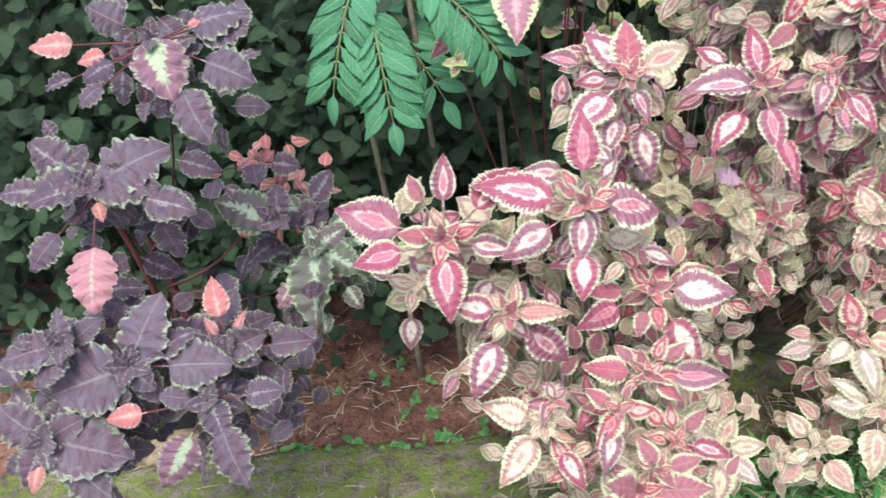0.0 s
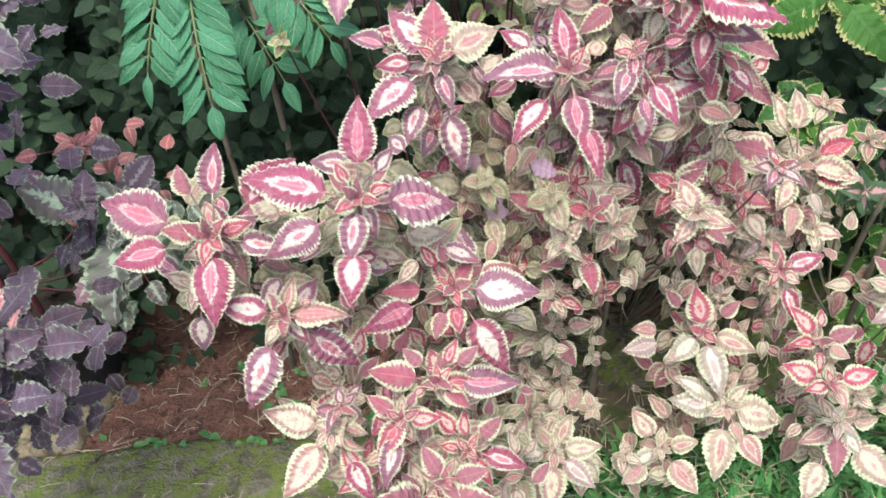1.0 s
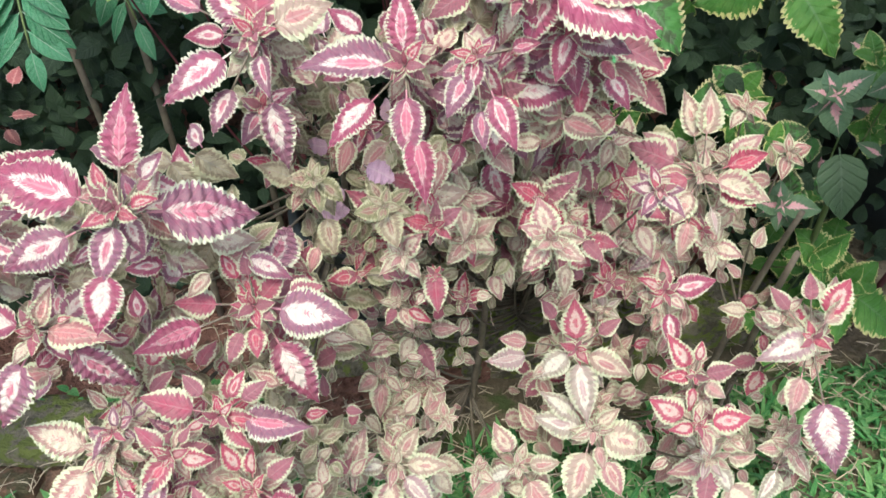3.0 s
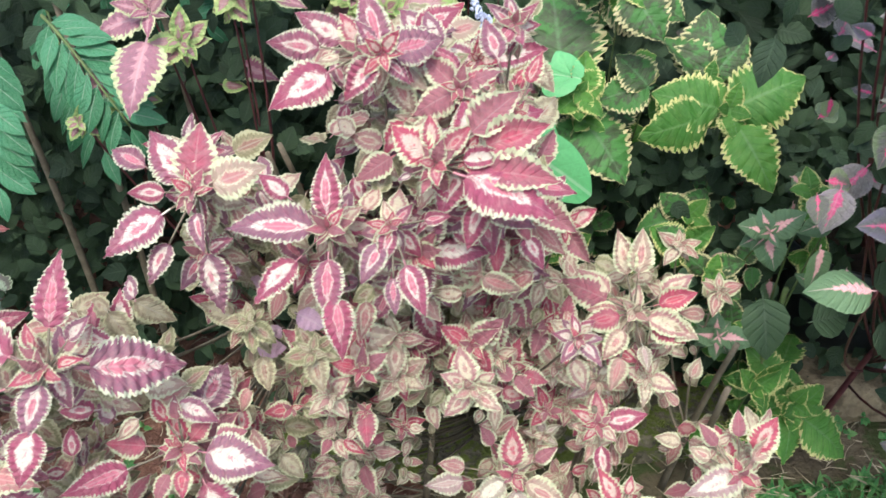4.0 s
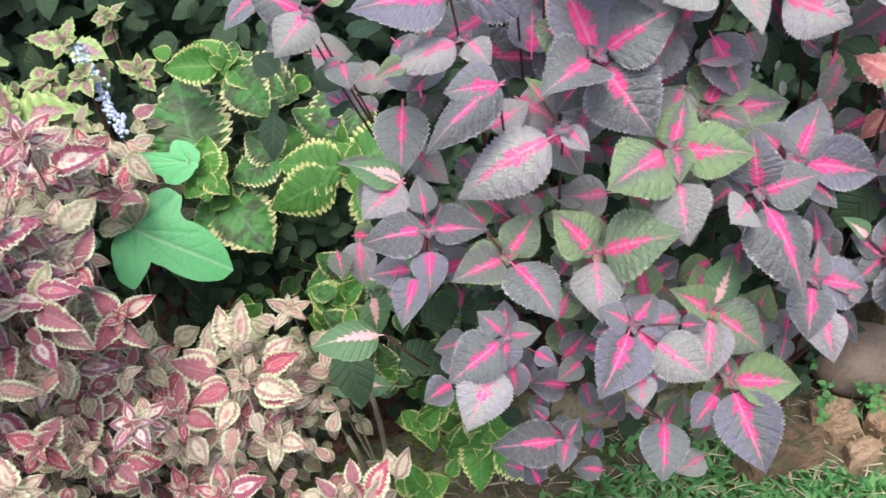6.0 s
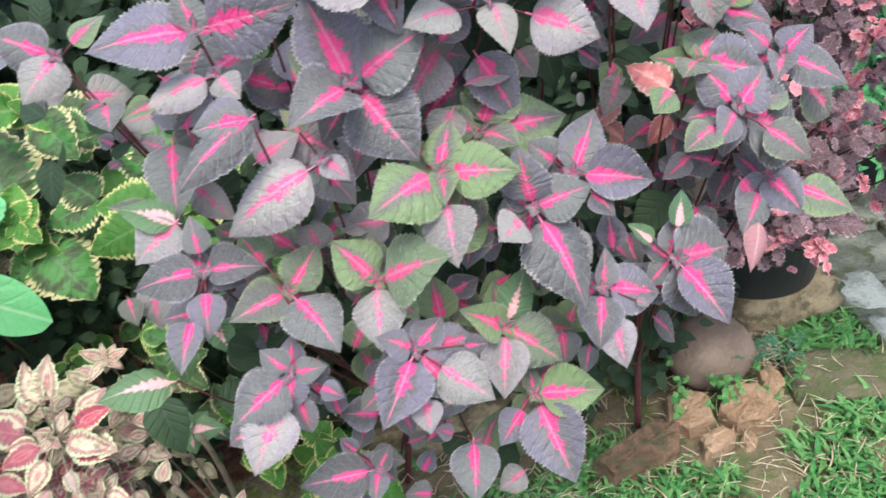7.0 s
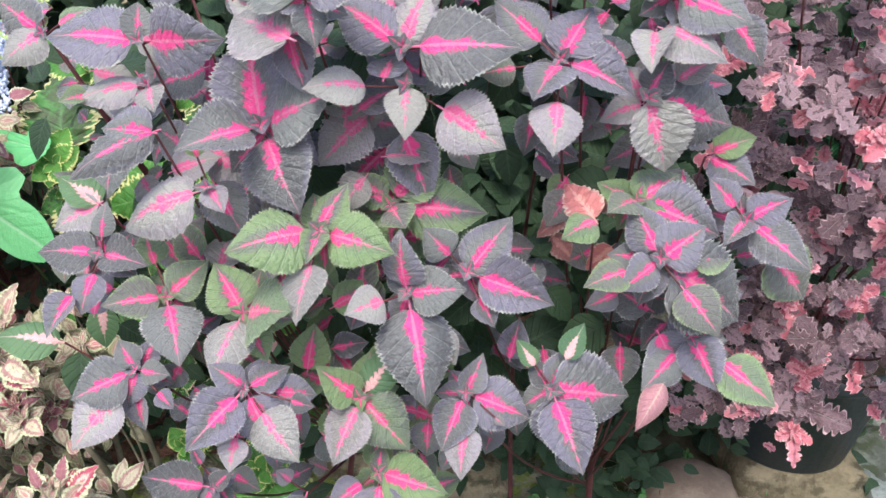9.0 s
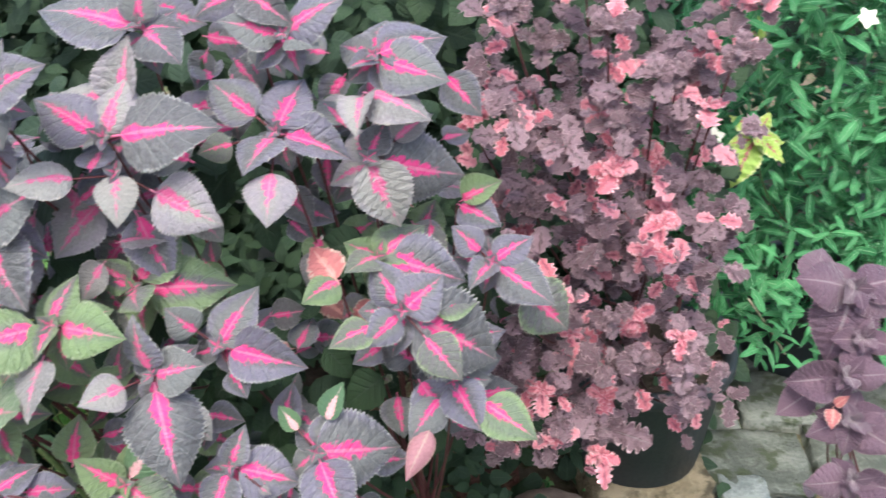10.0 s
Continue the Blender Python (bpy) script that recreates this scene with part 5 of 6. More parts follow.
# dark filler again: shade between the green leaves, given by colour
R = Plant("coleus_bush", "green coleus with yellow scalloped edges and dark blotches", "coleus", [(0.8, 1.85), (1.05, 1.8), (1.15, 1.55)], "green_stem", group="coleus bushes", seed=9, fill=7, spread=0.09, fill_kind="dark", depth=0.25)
R.spray(0.998, 1.635, 0.757, ("gy", -138, 19, 22, 13), ("gy", 137, 42, 47, 5), ("gy", -162, -36, -40, 24), ("gy", 76, -99, -112, 21), ("gy", 15, -40, -45, 0))
R.spray(0.744, 1.652, 0.723, ("gd", 78, -77, -88, 0), ("gd", -66, -36, -41, 12), ("gd", 47, 15, 17, 9))
R.spray(0.705, 1.690, 0.783, ("gd", -25, 123, 140, 2))
R.spray(0.729, 1.624, 0.791, ("gy", 11, 52, 59, 3), ("gy", -50, 26, 29, 3), ("gy", 44, 27, 30, 6), ("gy", 41, -28, -31, 8), ("gy", -41, -24, -27, 9), ("gy", 0, -33, -38, 6))
R.spray(0.862, 1.681, 0.777, ("gd", -99, -19, -21, 2), ("gd", -62, 40, 46, 4))
R.spray(0.978, 1.727, 0.767, ("gd", -1, 95, 108, 0), ("gd", -90, 57, 65, 6), ("gd", 77, 61, 70, 10))
R.spray(0.800, 1.720, 0.960, ("gy", -55, 36, 41, 0), ("gy", 46, -36, -41, 14), ("gy", 26, 19, 21, 0), ("gy", -115, 7, 8, 13), ("gd", 104, -46, -53, 42), ("gd", 68, -71, -81, 14), ("gy", -133, 32, 37, 75))
R("gd", 0.779, 1.821, 0.919, 161, 83, -33, 89, 69, 59, -29, 143)
R("gd", 0.951, 1.595, 0.553, -163, 97, 53, 72, -75, 85, 142, 70)
R("gd", 0.958, 1.416, 0.556, 143, 56, -43, 64, 20, 62)
R("gy", 1.174, 1.414, 0.227, 47, 73, -40, 150, -160, 88, 117, 74)
R("gy", 1.065, 1.354, 0.358, 176, 56, 37, 70, -80, 62)
R("gy", 1.166, 1.418, 0.239, 46, 48, -159, 71, -41, 162, -98, 117)
R("gy", 1.053, 1.338, 0.359, 128, 44, 37, 59, -64, 37)
R("gp", 1.039, 1.423, 0.640, 169, 55, 31, 66, -130, 40, -74, 68, 106, 45, -8, 48)
R("gp", 0.961, 1.324, 0.495, 91, 42, 173, 54, -8, 64, -89, 44)
R("gp", 1.145, 1.436, 0.667, -154, 68, 15, 39)
R.sprigs(12, ("gd", "gd", "gy"), 40, 75, 0.09, 0.16, 0.08)
R.done()
R = Plant("coleus_bush", "lime-edged coleus with mauve-pink leaf centres", "coleus", [(0.3, 1.95), (0.15, 1.6), (0.5, 1.9)], "red_stem", group="coleus bushes", seed=10, fill=3)
R("lq", 0.081, 1.404, 1.013, 87, 84, -163, 108, -93, 160)
R("lq", 0.220, 1.439, 1.052, -29, 76, -180, 63, 80, 43)
R("lp", 0.377, 1.734, 0.900, 138, 103, 91, 85, 3, 132, -175, 69, -44, 61)
R("lp", 0.461, 1.741, 0.904, 0, 63, 113, 58, -62, 48)
R("lp", 0.319, 1.837, 0.875, 149, 120, 84, 77, -6, 144, -59, 67, -164, 97)
R("lp", 0.230, 1.896, 0.968, 142, 82, -6, 132, -52, 75, 107, 90)
R("lp", 0.452, 1.914, 0.988, 167, 72, -27, 92, 72, 59)
R("lp", 0.230, 1.940, 1.035, 141, 69, 14, 61, -82, 48)
R.sprigs(16, ("lp",), 28, 52, 0.06, 0.05)
R.done()
R = Plant("coleus_bush", "dark violet broad-leaved coleus over the paving", "coleus", [(2.72, 1.5)], "red_stem", group="coleus bushes", seed=11, fill=1, spread=0.03)
R("vi", 2.542, 1.416, 0.824, 171, 104, 9, 98, -107, 122, -37, 78)
R("vi", 2.525, 1.351, 0.698, -175, 83, 2, 68, -120, 56, 50, 64)
R("vi", 2.532, 1.318, 0.633, -159, 71, -41, 76, -105, 59, 12, 57)
R("rd", 2.505, 1.328, 0.654, -116, 39, 41, 27)
R("vi", 2.529, 1.274, 0.548, -174, 74, -15, 73, -96, 44, 123, 43)
R("vi", 2.554, 1.379, 0.750, 179, 54, -21, 55, 70, 39)
R.done()
R = Plant("coleus_bush", "lime-yellow coleus with red leaf centres by the hedge", "coleus", [(2.93, 2.36, 0.25)], "green_stem", group="coleus bushes", seed=12, fill=1)
R("ly", 2.558, 1.958, 0.893, 126, 74, -46, 83, -115, 113, 60, 58)
R("ly", 2.548, 2.091, 1.151, -83, 118, -136, 46, -7, 79)
R.done()
R = Plant("coleus_bush", "dusky purple frilled small-leaved coleus with coral tips", "coleus", [(2.33, 1.86, 0.36), (2.28, 1.84, 0.36), (2.38, 1.87, 0.36)], "red_stem", group="coleus bushes", seed=13, fill=2, spread=0.03, depth=0.06)
R("co", 2.124, 1.352, 1.068, 178, 36, 11, 37, -121, 42, 61, 28)
R("co", 2.145, 1.398, 0.629, 152, 32, 25, 33, -93, 24, 126, 30)
R("du", 2.153, 1.392, 0.566, -169, 46, -20, 76, 38, 46, 143, 41)
R("co", 2.139, 1.361, 0.536, -151, 29, -24, 36, -87, 60, 133, 20)
R("co", 2.059, 1.352, 0.583, -156, 43, 12, 40, 134, 20)
R("co", 2.032, 1.350, 0.686, 179, 23, -1, 23, -87, 45)
R("co", 2.198, 1.394, 0.918, 178, 35, 17, 28, -119, 40)
R("co", 2.253, 1.366, 1.154, 150, 26, 7, 28, -101, 37)
R("co", 2.084, 1.410, 0.755, 133, 26, 25, 21, -88, 56)
R("co", 2.242, 1.330, 0.793, 156, 23, 17, 28, -101, 35)
R("co", 1.924, 1.517, 1.096, -136, 26, 17, 29, 39, 72)
R("du", 2.019, 1.454, 0.983, 164, 37, 25, 40, -77, 33, 121, 33)
R("du", 2.255, 1.319, 0.758, -155, 40, -1, 35, -104, 53, 72, 36)
R("du", 2.142, 1.383, 0.804, 178, 36, 12, 37, -79, 37)
R("du", 2.304, 1.399, 0.912, 159, 27, 13, 36, -81, 36, 50, 45)
R("du", 2.181, 1.356, 1.203, 178, 38, 10, 39, -83, 40, 97, 41)
R("du", 2.127, 1.369, 1.137, -170, 40, -2, 39, -80, 33)
R("du", 2.042, 1.549, 1.209, 166, 45, -2, 44, -93, 46)
tips = random.Random(77)
for i in range(22):
    z = 0.62 + 0.72 * i / 21
    wide = 0.15 + 0.1 * abs(z - 0.95)
    R("co" if tips.random() < 0.3 else "du", 2.13 + tips.uniform(-wide, wide), 1.4 + tips.uniform(-0.1, 0.12), z,
      *[q for k in range(7) for q in (tips.randrange(-180, 180), tips.randrange(24, 40))])
for i in range(300):
    z = tips.uniform(0.52, 1.4)
    wide = 0.17 + 0.14 * abs(z - 0.95)
    p = Vector((2.14 + tips.uniform(-wide, wide), 1.47 + tips.uniform(-0.12, 0.16), z))
    for k in range(4):
        a = tips.uniform(0, 2 * math.pi)
        d = RIGHT * math.cos(a) + RISE * math.sin(a) + FACE * tips.uniform(-0.4, 0.3)
        R.inner.setdefault("co" if tips.random() < 0.16 else "du", []).append(
            leaf_frame(p, d, FACE + Vector((tips.gauss(0, 0.4), tips.gauss(0, 0.4), 0.3)), tips.uniform(0.024, 0.05)))
R.done()

# ---- the shrub with pinnate leaves ----
shrub = tagged(new("pinnate_shrub"), "green shrub with long drooping pinnate leaves", "shrub")
shrub.location = (-0.2, 1.75, 0.0)
for a, b in (((-0.2, 1.5, 0.0), (-0.25, 1.5, 1.15)), ((-0.1, 1.52, 0.0), (-0.12, 1.5, 1.2)), ((0.05, 1.6, 0.0), (0.02, 1.55, 1.2))):
    v, f = tube(bow(Vector(a) - shrub.location, (Vector(a) + Vector(b)) / 2 + Vector((0.02, 0.02, 0)) - shrub.location, Vector(b) - shrub.location), 0.008, 0.005, 7)
    part("trunk", finish("trunk", v, f, None, M["stem"]), shrub)
fr = random.Random(5)


def frond(a, b, pairs, size, sag=0.05, kind="curry"):
    """A leaf stalk from a to b with paired leaflets and one at the tip."""
    o = shrub.location
    a, b = Vector(a), Vector(b)
    pts = bow(a - o, (a + b) / 2 + Vector((0, -0.02, sag)) - o, b - o, 12)
    v, f = tube(pts, 0.003, 0.0015, 5)
    stalk = part("leaf_stalk", finish("leaf_stalk", v, f, None, M["green_stem"]), shrub)
    for i in range(pairs + 1):
        t = 0.12 + 0.88 * i / pairs
        j = min(11, int(t * 12))
        p = pts[j].lerp(pts[j + 1], t * 12 - j)
        d = (pts[j + 1] - pts[j]).normalized()
        side = d.cross(FACE).normalized()
        for s in ((-1, 1) if i < pairs else (0,)):
            along = (side * s * 0.85 + d * (0.55 if s else 1.0) + Vector((0, 0, -0.25)) + FACE * fr.uniform(-0.1, 0.15))
            up = FACE + Vector((fr.gauss(0, 0.25), fr.gauss(0, 0.25), 0.4))
            part("leaflet", leaf_mesh(kind, fr.randrange(3)), stalk,
                 matrix=leaf_frame(p, along, up, size * fr.uniform(0.9, 1.1) * (0.75 + 0.4 * math.sin(math.pi * min(1, t * 0.9))), 1.15))


frond((-0.175, 1.428, 1.029), (-0.241, 1.293, 0.858), 9, 0.07)
frond((-0.168, 1.392, 0.970), (-0.146, 1.268, 0.806), 9, 0.07)
frond((-0.086, 1.417, 1.002), (0.049, 1.323, 0.873), 9, 0.07)
frond((-0.223, 1.671, 0.948), (-0.062, 1.434, 0.772), 9, 0.07)
frond((-0.206, 1.818, 0.894), (0.030, 1.749, 0.864), 9, 0.07)

# ---- the broad lobed leaf ----
vine = tagged(new("vine"), "climbing vine with a broad lobed bright-green leaf", "vine")
vine.location = (0.72, 1.75, 0.0)


def lobed_leaf(at, tip, size, wide=1.0):
    """A three-lobed leaf: the radius about its stalk follows the angle from the tip."""
    key = [(-180, 0.1), (-133, 0.18), (-100, 0.34), (-82, 0.5), (-66, 0.58), (-52, 0.44), (-40, 0.35), (-30, 0.45), (-18, 0.76), (-8, 0.95), (0, 1.0), (10, 0.88),
           (23, 0.68), (36, 0.47), (46, 0.46), (60, 0.55), (76, 0.52), (92, 0.36), (115, 0.18), (180, 0.1)]
    v, t, f = [(0, 0, 0)], [(0.0, 0.5)], []
    seg, rings = 144, 14
    for i in range(1, rings + 1):
        for k in range(seg):
            a = -180 + 360 * k / seg
            r = np.interp(a, [q[0] for q in key], [q[1] for q in key]) * i / rings
            x, y = r * math.cos(radians(a)), r * math.sin(radians(a))
            v.append((x, y, -0.14 * r * r + 0.1 * abs(y) * (1 - abs(y)) + 0.012 * math.sin(6 * math.atan2(y, x + 0.2)) * r
                      - sum(0.007 * math.exp(-((x * math.sin(radians(w)) - y * math.cos(radians(w))) / 0.016) ** 2) for w in (-66, -18, 0, 20, 64) if x * math.cos(radians(w)) + y * math.sin(radians(w)) > 0)))
            t.append((min(0.98, max(0.02, x + 0.1)), min(0.93, max(0.07, 0.5 + y * 1.5))))
    f += [(0, 1 + k, 1 + (k + 1) % seg) for k in range(seg)]
    f += [(1 + i * seg + k, 1 + (i + 1) * seg + k, 1 + (i + 1) * seg + (k + 1) % seg, 1 + i * seg + (k + 1) % seg) for i in range(rings - 1) for k in range(seg)]
    at, o = Vector(at) + FACE * 0.03, vine.location
    v1, f1 = tube(bow((0.02, 0.05, 0.02), at - o + Vector((0, 0.12, -0.2)), at - o, 8), 0.004, 0.002, 5)
    stalk = part("leaf_stalk", finish("leaf_stalk", v1, f1, None, M["green_stem"]), vine)
    part("lobed_leaf", finish("lobed_leaf", v, f, t, M["lobed"]), stalk, matrix=leaf_frame(at - o, Vector(tip) - at, FACE + Vector((0.1, 0, 0.15)), size, wide))


lobed_leaf((0.605, 1.556, 0.734), (0.765, 1.506, 0.654), 0.186)
lobed_leaf((0.449, 1.551, 0.731), (0.537, 1.552, 0.729), 0.09)
lobed_leaf((0.712, 1.640, 0.808), (0.572, 1.645, 0.838), 0.15, 0.55)

# ---- the flower spike ----
spike = tagged(new("flower_spike"), "pale blue coleus flower spike", "flower")
spike.location = (0.45, 1.9, 0.0)
v, f = tube(bow((0.0, 0.0, 0.0), Vector((0.569, 1.739, 0.846)) - spike.location + Vector((0, 0.05, 0.1)), Vector((0.569, 1.739, 0.846)) - spike.location, 10), 0.003, 0.0015, 5)
part("flower_stalk", finish("flower_stalk", v, f, None, M["green_stem"]), spike)
bloom = lump("floret", (0.006, 0.005, 0.009), M["flower"], 3, 0.2, 2, 0.2)
for i in range(150):
    p = Vector((0.479, 1.906, 0.975)).lerp(Vector((0.569, 1.739, 0.846)), i / 149) - spike.location
    part("floret", bloom, spike, matrix=pose(p.x + fr.gauss(0, 0.0065), p.y + fr.gauss(0, 0.0065), p.z + fr.gauss(0, 0.004), fr.uniform(-60, 60), fr.uniform(-60, 60), 0))



# ---- petals caught on a dry twig under the magenta leaves ----
twig = tagged(new("dry_twig"), "thin dark twig with pale fallen petals caught on it", "twig")
twig.location = (1.69, 1.55, 0.0)
v, f = tube(bow((0.0, 0.0, 0.0), (-0.06, -0.02, 0.7), (-0.005, -0.08, 1.06), 12), 0.006, 0.002, 6)
branch = part("twig_stem", finish("twig_stem", v, f, None, M["red_stem"]), twig)
v, f = tube(bow((-0.03, -0.03, 0.66), (-0.02, -0.1, 0.8), (0.01, -0.148, 0.905), 8), 0.003, 0.0012, 5)
part("side_twig", finish("side_twig", v, f, None, M["red_stem"]), twig)
petal = lump("petal", (0.012, 0.003, 0.019), M["petal"], 8, 0.1, 3, 0.1)
for x, y, z, turn, size in ((1.701, 1.399, 0.897, 20, 1.0), (1.694, 1.418, 0.934, 70, 0.8), (1.673, 1.44, 0.955, 5, 0.9), (1.685, 1.47, 1.04, -15, 0.7), (1.679, 1.45, 0.92, 50, 0.6)):
    part("petal", petal, twig, matrix=pose(x - 1.69, y - 1.55, z, -30, turn, 10) @ Matrix.Scale(size, 4))


def white_flower(x, y, z, turn):
    """Five rounded petals about a small cup, on a short stalk into the hedge."""
    top = tagged(new("white_flower"), "small white five-petalled flower on the green hedge", "flower", "hedge flowers")
    top.location = (x, y, z)
    v, f, t = SHAPE["wedge"][0][0]
    petal = finish("petal", v, f, None, M["petal"])
    for k in range(5):
        a = radians(72 * k + turn)
        d = RIGHT * math.cos(a) + RISE * math.sin(a)
        part("petal", petal, top, matrix=leaf_frame(Vector((0, 0, 0)), d + FACE * 0.3, FACE - d * 0.3, 0.026, 1.1))
    p, q = tube(bow((0, 0, 0), (0, 0.06, -0.02), (0, 0.12, -0.1)), 0.0015, 0.002, 5)
    part("flower_stalk", finish("flower_stalk", p, q, None, M["green_stem"]), top)


white_flower(2.481, 2.01, 0.874, 10)
white_flower(2.771, 2.01, 1.125, 40)

# ---- hedge, undergrowth ----
hd = random.Random(15)


def thicket(name, kind, n, box, size, label, front=None, category="hedge", lean=0.5, loose=1.0):
    """A mass of leaves within a box (x0, x1, y0, y1, z0, z1), thicker towards its near side."""
    x0, x1, y0, y1, z0, z1 = box
    rows = []
    while len(rows) < n:
        p = Vector((hd.uniform(x0, x1), y0 + (y1 - y0) * hd.random() ** 1.6, hd.uniform(z0, z1)))
        if front and p.y < front(p):
            continue
        for k in range(5):
            a = hd.uniform(0, 2 * math.pi)
            d = RIGHT * math.cos(a) + RISE * math.sin(a) + FACE * hd.uniform(-0.1, 0.6)
            up = FACE + Vector((hd.gauss(0, lean), hd.gauss(0, lean), 0.5 + hd.gauss(0, lean)))
            q = p + Vector((hd.gauss(0, 0.5), hd.gauss(0, 0.3), hd.gauss(0, 0.5))) * size * loose
            rows.append(leaf_frame(q, d, up, size * hd.uniform(0.65, 1.2), hd.uniform(0.8, 1.15)))
    ob = massed(kind, rows, name, None, label)
    return tagged(ob, label, category, kind="stuff")


thicket("hedge", "hedge", 17000, (2.4, 4.4, 2.02, 2.6, 0.26, 1.7), 0.064, "dense hedge of narrow glossy green leaves")
# undergrowth whose leaves carry their shade in a near-black colour
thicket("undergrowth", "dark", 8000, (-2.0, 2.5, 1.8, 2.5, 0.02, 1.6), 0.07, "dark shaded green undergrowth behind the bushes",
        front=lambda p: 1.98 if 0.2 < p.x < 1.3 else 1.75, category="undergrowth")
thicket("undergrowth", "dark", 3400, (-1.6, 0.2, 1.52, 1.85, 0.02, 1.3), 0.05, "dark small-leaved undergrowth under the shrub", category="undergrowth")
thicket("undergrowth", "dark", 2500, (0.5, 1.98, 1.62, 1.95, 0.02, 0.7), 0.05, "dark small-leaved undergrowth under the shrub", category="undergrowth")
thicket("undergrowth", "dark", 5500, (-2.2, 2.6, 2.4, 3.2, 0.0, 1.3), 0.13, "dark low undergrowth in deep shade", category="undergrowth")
# added backdrop, not a real hedge: blocks light and keeps the background dark
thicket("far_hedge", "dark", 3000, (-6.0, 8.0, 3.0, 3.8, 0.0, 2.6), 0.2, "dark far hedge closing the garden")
thicket("weeds", "grass", 160, (-0.5, 0.2, 1.25, 1.6, 0.04, 0.06), 0.018, "small green weeds on the soil", category="weeds", loose=0.0)
thicket("weeds", "grass", 110, (-1.0, 0.1, 1.26, 1.31, 0.03, 0.06), 0.024, "small green weeds along the kerb", category="weeds", loose=0.0)
thicket("weeds", "grass", 420, (1.3, 2.3, 1.5, 1.85, 0.03, 0.07), 0.019, "small green weeds between the stones", category="weeds", loose=0.0)


def blades(n, box, low, high, label, keep):
    """Broad short grass blades as one mesh."""
    v, f, t = [], [], []
    while n:
        x, y = hd.uniform(box[0], box[1]), hd.uniform(box[2], box[3])
        if not keep(x, y):
            continue
        n -= 1
        a, h, w = hd.uniform(0, 6.283), hd.uniform(low, high), hd.uniform(0.0025, 0.0068)
        out = h * hd.uniform(0.35, 1.0)
        c, s = math.cos(a), math.sin(a)
        b = len(v)
        for i, (k, wk) in enumerate(((0, 0.8), (0.4, 1.0), (0.75, 0.8), (1.0, 0.1))):
            px, py, pz = x + c * out * k * k, y + s * out * k * k, rolling(x, y) - 0.01 + h * (k - 0.45 * k * k)
            v += [(px - s * w * wk, py + c * w * wk, pz), (px + s * w * wk, py - c * w * wk, pz)]
            t += [(k * 0.95, 0.1), (k * 0.95, 0.9)]
        f += [(b + 2 * i, b + 2 * i + 1, b + 2 * i + 3, b + 2 * i + 2) for i in range(3)]
    tagged(new("grass", finish("grass", v, f, t, M["grass"])), label, "grass", kind="stuff")


blades(24000, (-1.6, 2.6, 0.45, 1.75), 0.025, 0.065, "short broad-bladed green lawn grass", lambda x, y: y < (1.07 if x < 0.1 else 1.12 + 0.25 * (x - 0.1)) and x < 2.5 - 0.3 * (y - 1.4)
       and (x < 1.5 or y < 1.2 or noise.noise(Vector((x * 6, y * 6, 4.0))) < 0.12) and (x - 2.03) ** 2 + (y - 1.47) ** 2 > 0.021
       and ((x - 2.375) / 0.15) ** 2 + ((y - 1.51) / 0.085) ** 2 > 1 and (y < 1.56 or x < 2.0 or 2.33 < x < 2.52))
blades(26000, (-4.5, 2.3, -2.0, 0.5), 0.03, 0.075, "wider lawn of green grass behind the path", lambda x, y: True)
blades(420, (2.3, 2.52, 1.35, 1.75), 0.03, 0.08, "tufts of green grass beside the paving", lambda x, y: ((x - 2.375) / 0.14) ** 2 + ((y - 1.51) / 0.08) ** 2 > 1)


def litter(n, box, z, low, high, label):
    """Straw and dry stalks lying about, as one mesh."""
    v, f = [], []
    for i in range(n):
        p = Vector((hd.uniform(box[0], box[1]), hd.uniform(box[2], box[3]), 0))
        p.z = z(p.x, p.y) + hd.uniform(0.002, 0.012)
        a, h = hd.uniform(0, 6.283), hd.uniform(low, high)
        d = Vector((math.cos(a), math.sin(a), hd.uniform(-0.1, 0.2))) * h
        q, g = tube(bow(p, p + d / 2 + Vector((hd.gauss(0, 0.006), hd.gauss(0, 0.006), 0.004)), p + d, 3), hd.uniform(0.0008, 0.002), 0.0006, 4)
        b = len(v)
        v += q
        f += [tuple(b + k for k in face) for face in g]
    tagged(new("straw_litter", finish("straw_litter", v, f, None, M["straw"])), label, "litter", kind="stuff")


litter(900, (-1.5, 0.4, 1.13, 1.8), lambda x, y: max(bed_height(x, y), 0.04 if y < 1.27 else 0.0), 0.012, 0.07, "dry straw scattered on the red soil")
litter(800, (-1.5, 0.8, 0.85, 1.16), lambda x, y: rolling(x, y) + 0.012, 0.015, 0.06, "pale dry straw lying in the lawn")
litter(170, (2.14, 2.3, 1.6, 1.76), lambda x, y: rolling(x, y) + 0.015, 0.02, 0.06, "small heap of dry stalks beside the stone")
litter(1900, (0.1, 2.5, 1.0, 1.8), lambda x, y: rolling(x, y) + 0.005, 0.02, 0.07, "dry straw and stalks among the grass")


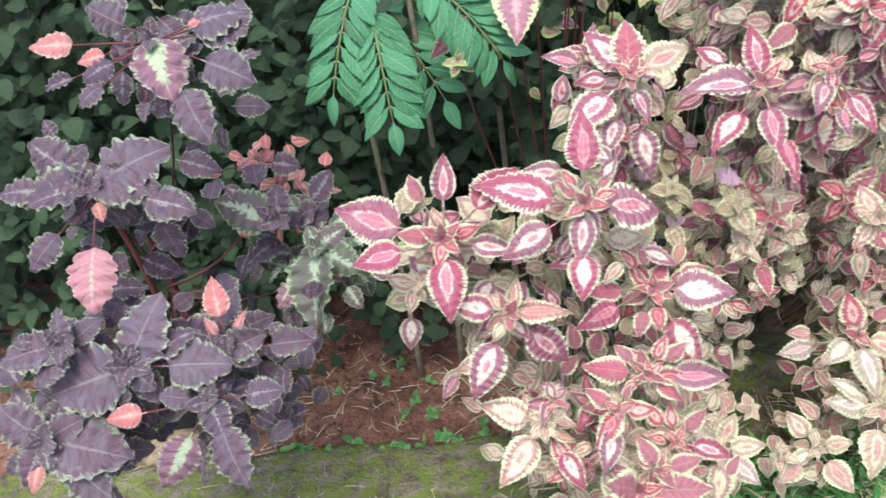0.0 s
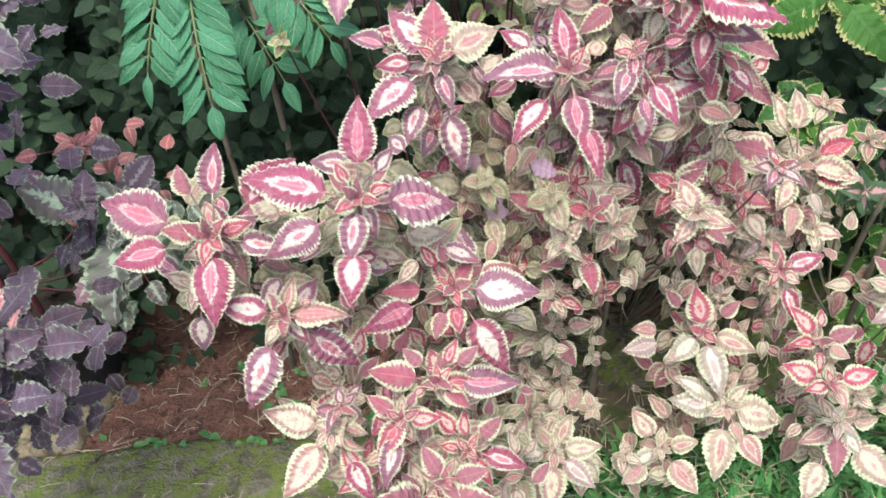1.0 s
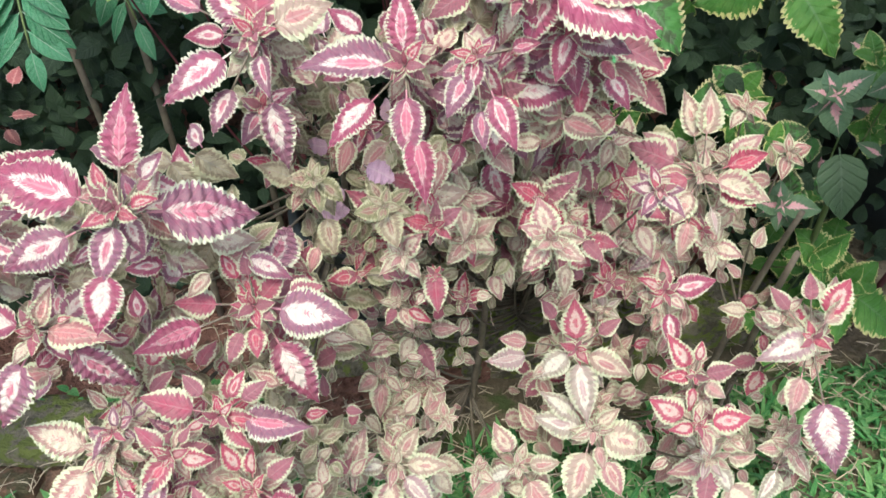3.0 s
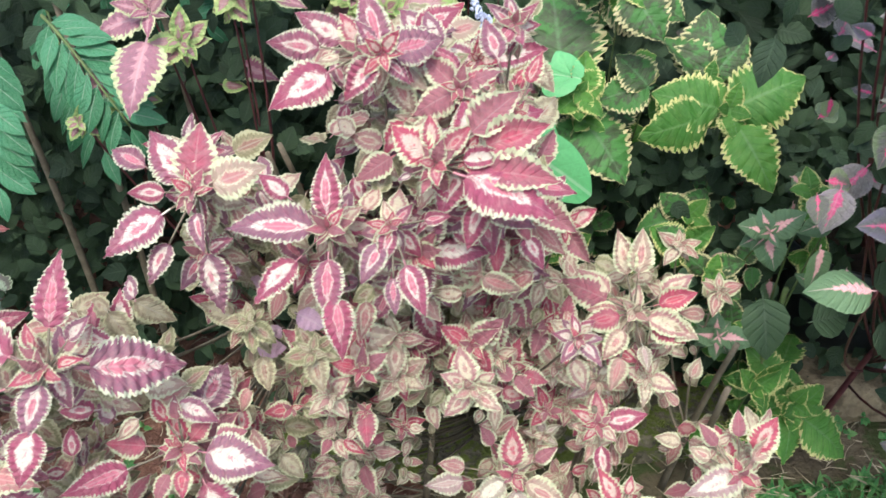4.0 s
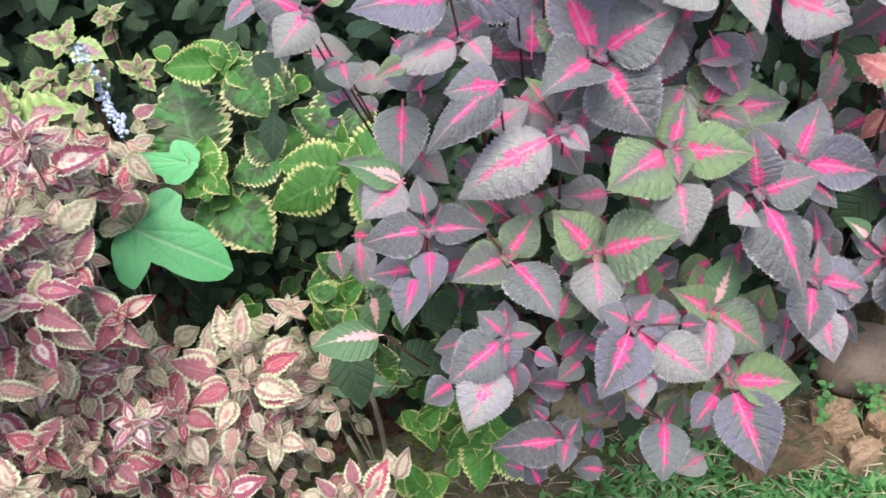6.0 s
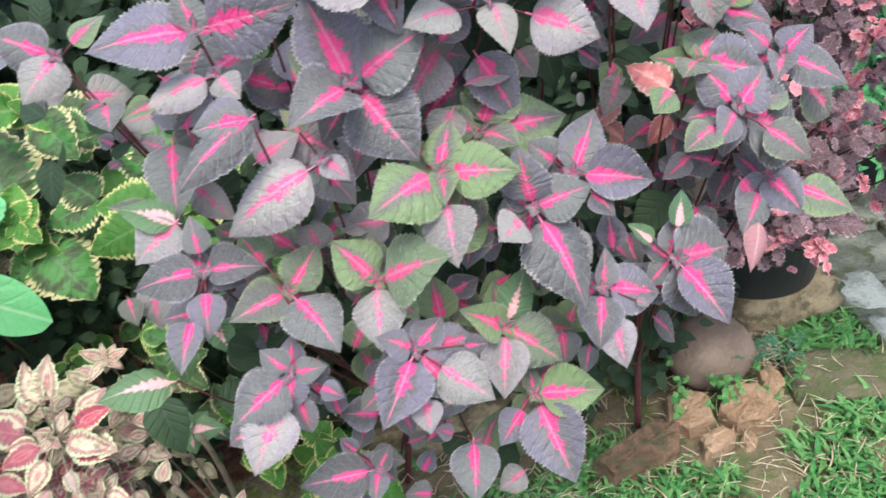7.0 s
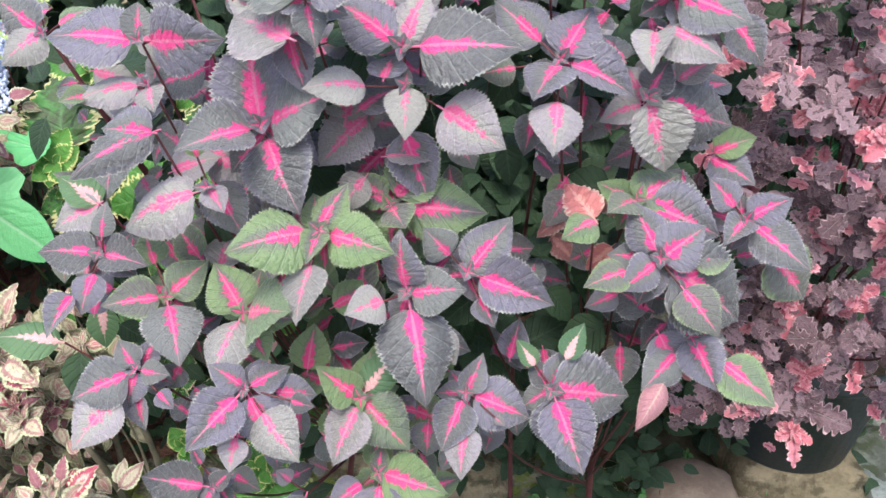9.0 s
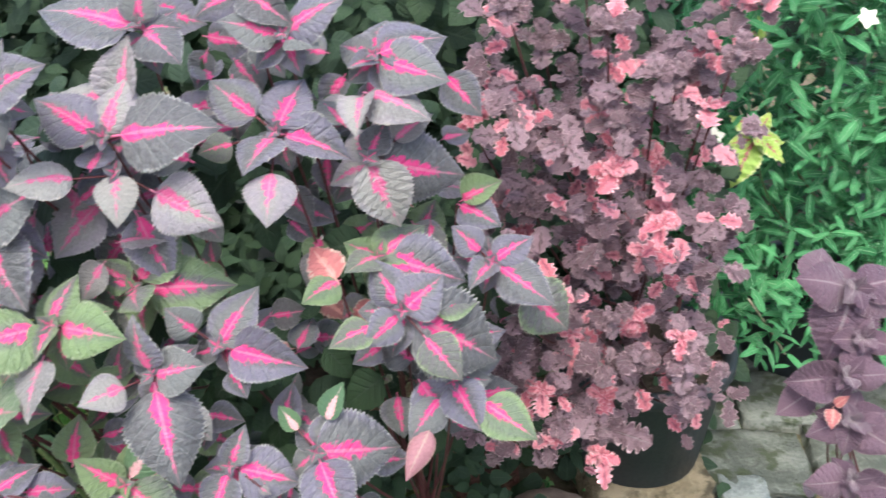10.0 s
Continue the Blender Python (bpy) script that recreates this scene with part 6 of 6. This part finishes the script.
def crumbs(n, box, label):
    """Loose crumbs of soil and grit, as one mesh."""
    v, f = [], []
    for i in range(n):
        x, y, r = hd.uniform(box[0], box[1]), hd.uniform(box[2], box[3]), hd.uniform(0.003, 0.011)
        b, z = len(v), bed_height(x, y)
        for d in ((1, 0, 0), (0, 1, 0), (-1, 0, 0), (0, -1, 0), (0, 0, 0.9), (0, 0, -0.8)):
            v.append((x + r * (d[0] + hd.uniform(-0.3, 0.3)), y + r * (d[1] + hd.uniform(-0.3, 0.3)), z + r * (d[2] + hd.uniform(-0.2, 0.2))))
        f += [(b + k, b + (k + 1) % 4, b + 4) for k in range(4)] + [(b + (k + 1) % 4, b + k, b + 5) for k in range(4)]
    tagged(new("soil_crumbs", finish("soil_crumbs", v, f, None, M["soil"], False)), label, "soil", kind="stuff")


crumbs(1800, (-1.1, 0.4, 1.27, 1.75), "crumbs of red-brown soil on the bed")

stalk = tagged(new("dry_stalk"), "thin dry brown stalk leaning beside the hedge pot", "stalk")
stalk.location = (2.929, 2.318, 0.0)
v, f = tube(bow((0, 0, -0.01), (-0.17, -0.16, 0.25), (-0.328, -0.35, 0.472)), 0.004, 0.0025, 6)
part("stem", finish("stem", v, f, None, M["straw"]), stalk)

# ---- feathery weeds by the stone ----


def feathery_weed(x, y, sprays):
    """A low weed with flat twice-cut leaves of many small leaflets."""
    top = tagged(new("feathery_weed"), "low blue-green weed with feathery paired leaflets", "weed", "feathery weeds")
    top.location = (x, y, rolling(x, y))
    for a, long in sprays:
        d = Vector((math.cos(radians(a)), math.sin(radians(a)), 0.0))
        side = Vector((-d.y, d.x, 0.0))
        pts = bow((0, 0, 0), d * long * 0.4 + Vector((0, 0, 0.11)), d * long + Vector((0, 0, 0.085)), 10)
        v, f = tube(pts, 0.0013, 0.0007, 5)
        spray = part("leaf_stalk", finish("leaf_stalk", v, f, None, M["green_stem"]), top)
        for i in range(2, 11):
            for k in (-1, 1):
                part("leaflet", leaf_mesh("weed", i % 3), spray, matrix=leaf_frame(pts[min(i, len(pts) - 1)], side * k + d * 0.35 + Vector((0, 0, 0.1)), Vector((0, 0, 1)) - d * 0.2, 0.02 * math.sin(0.35 + 0.25 * i), 1.0))


feathery_weed(2.165, 1.6, ((200, 0.06), (150, 0.075), (80, 0.055), (-60, 0.06), (10, 0.07)))
feathery_weed(2.25, 1.58, ((20, 0.06), (120, 0.05), (-80, 0.055)))

# ---- fallen leaves on the lawn ----
for i, (x, y, a) in enumerate(((2.378, 1.31, 20), (2.4, 1.25, 130), (2.33, 1.2, 250))):
    ob = tagged(new("fallen_leaf", leaf_mesh("sb", i)), "dusty red fallen leaf lying on the grass", "leaf", "fallen leaves")
    ob.matrix_world = pose(x, y, 0.035, 8, -6, a) @ Matrix.Diagonal((0.05, 0.05, 0.05, 1))
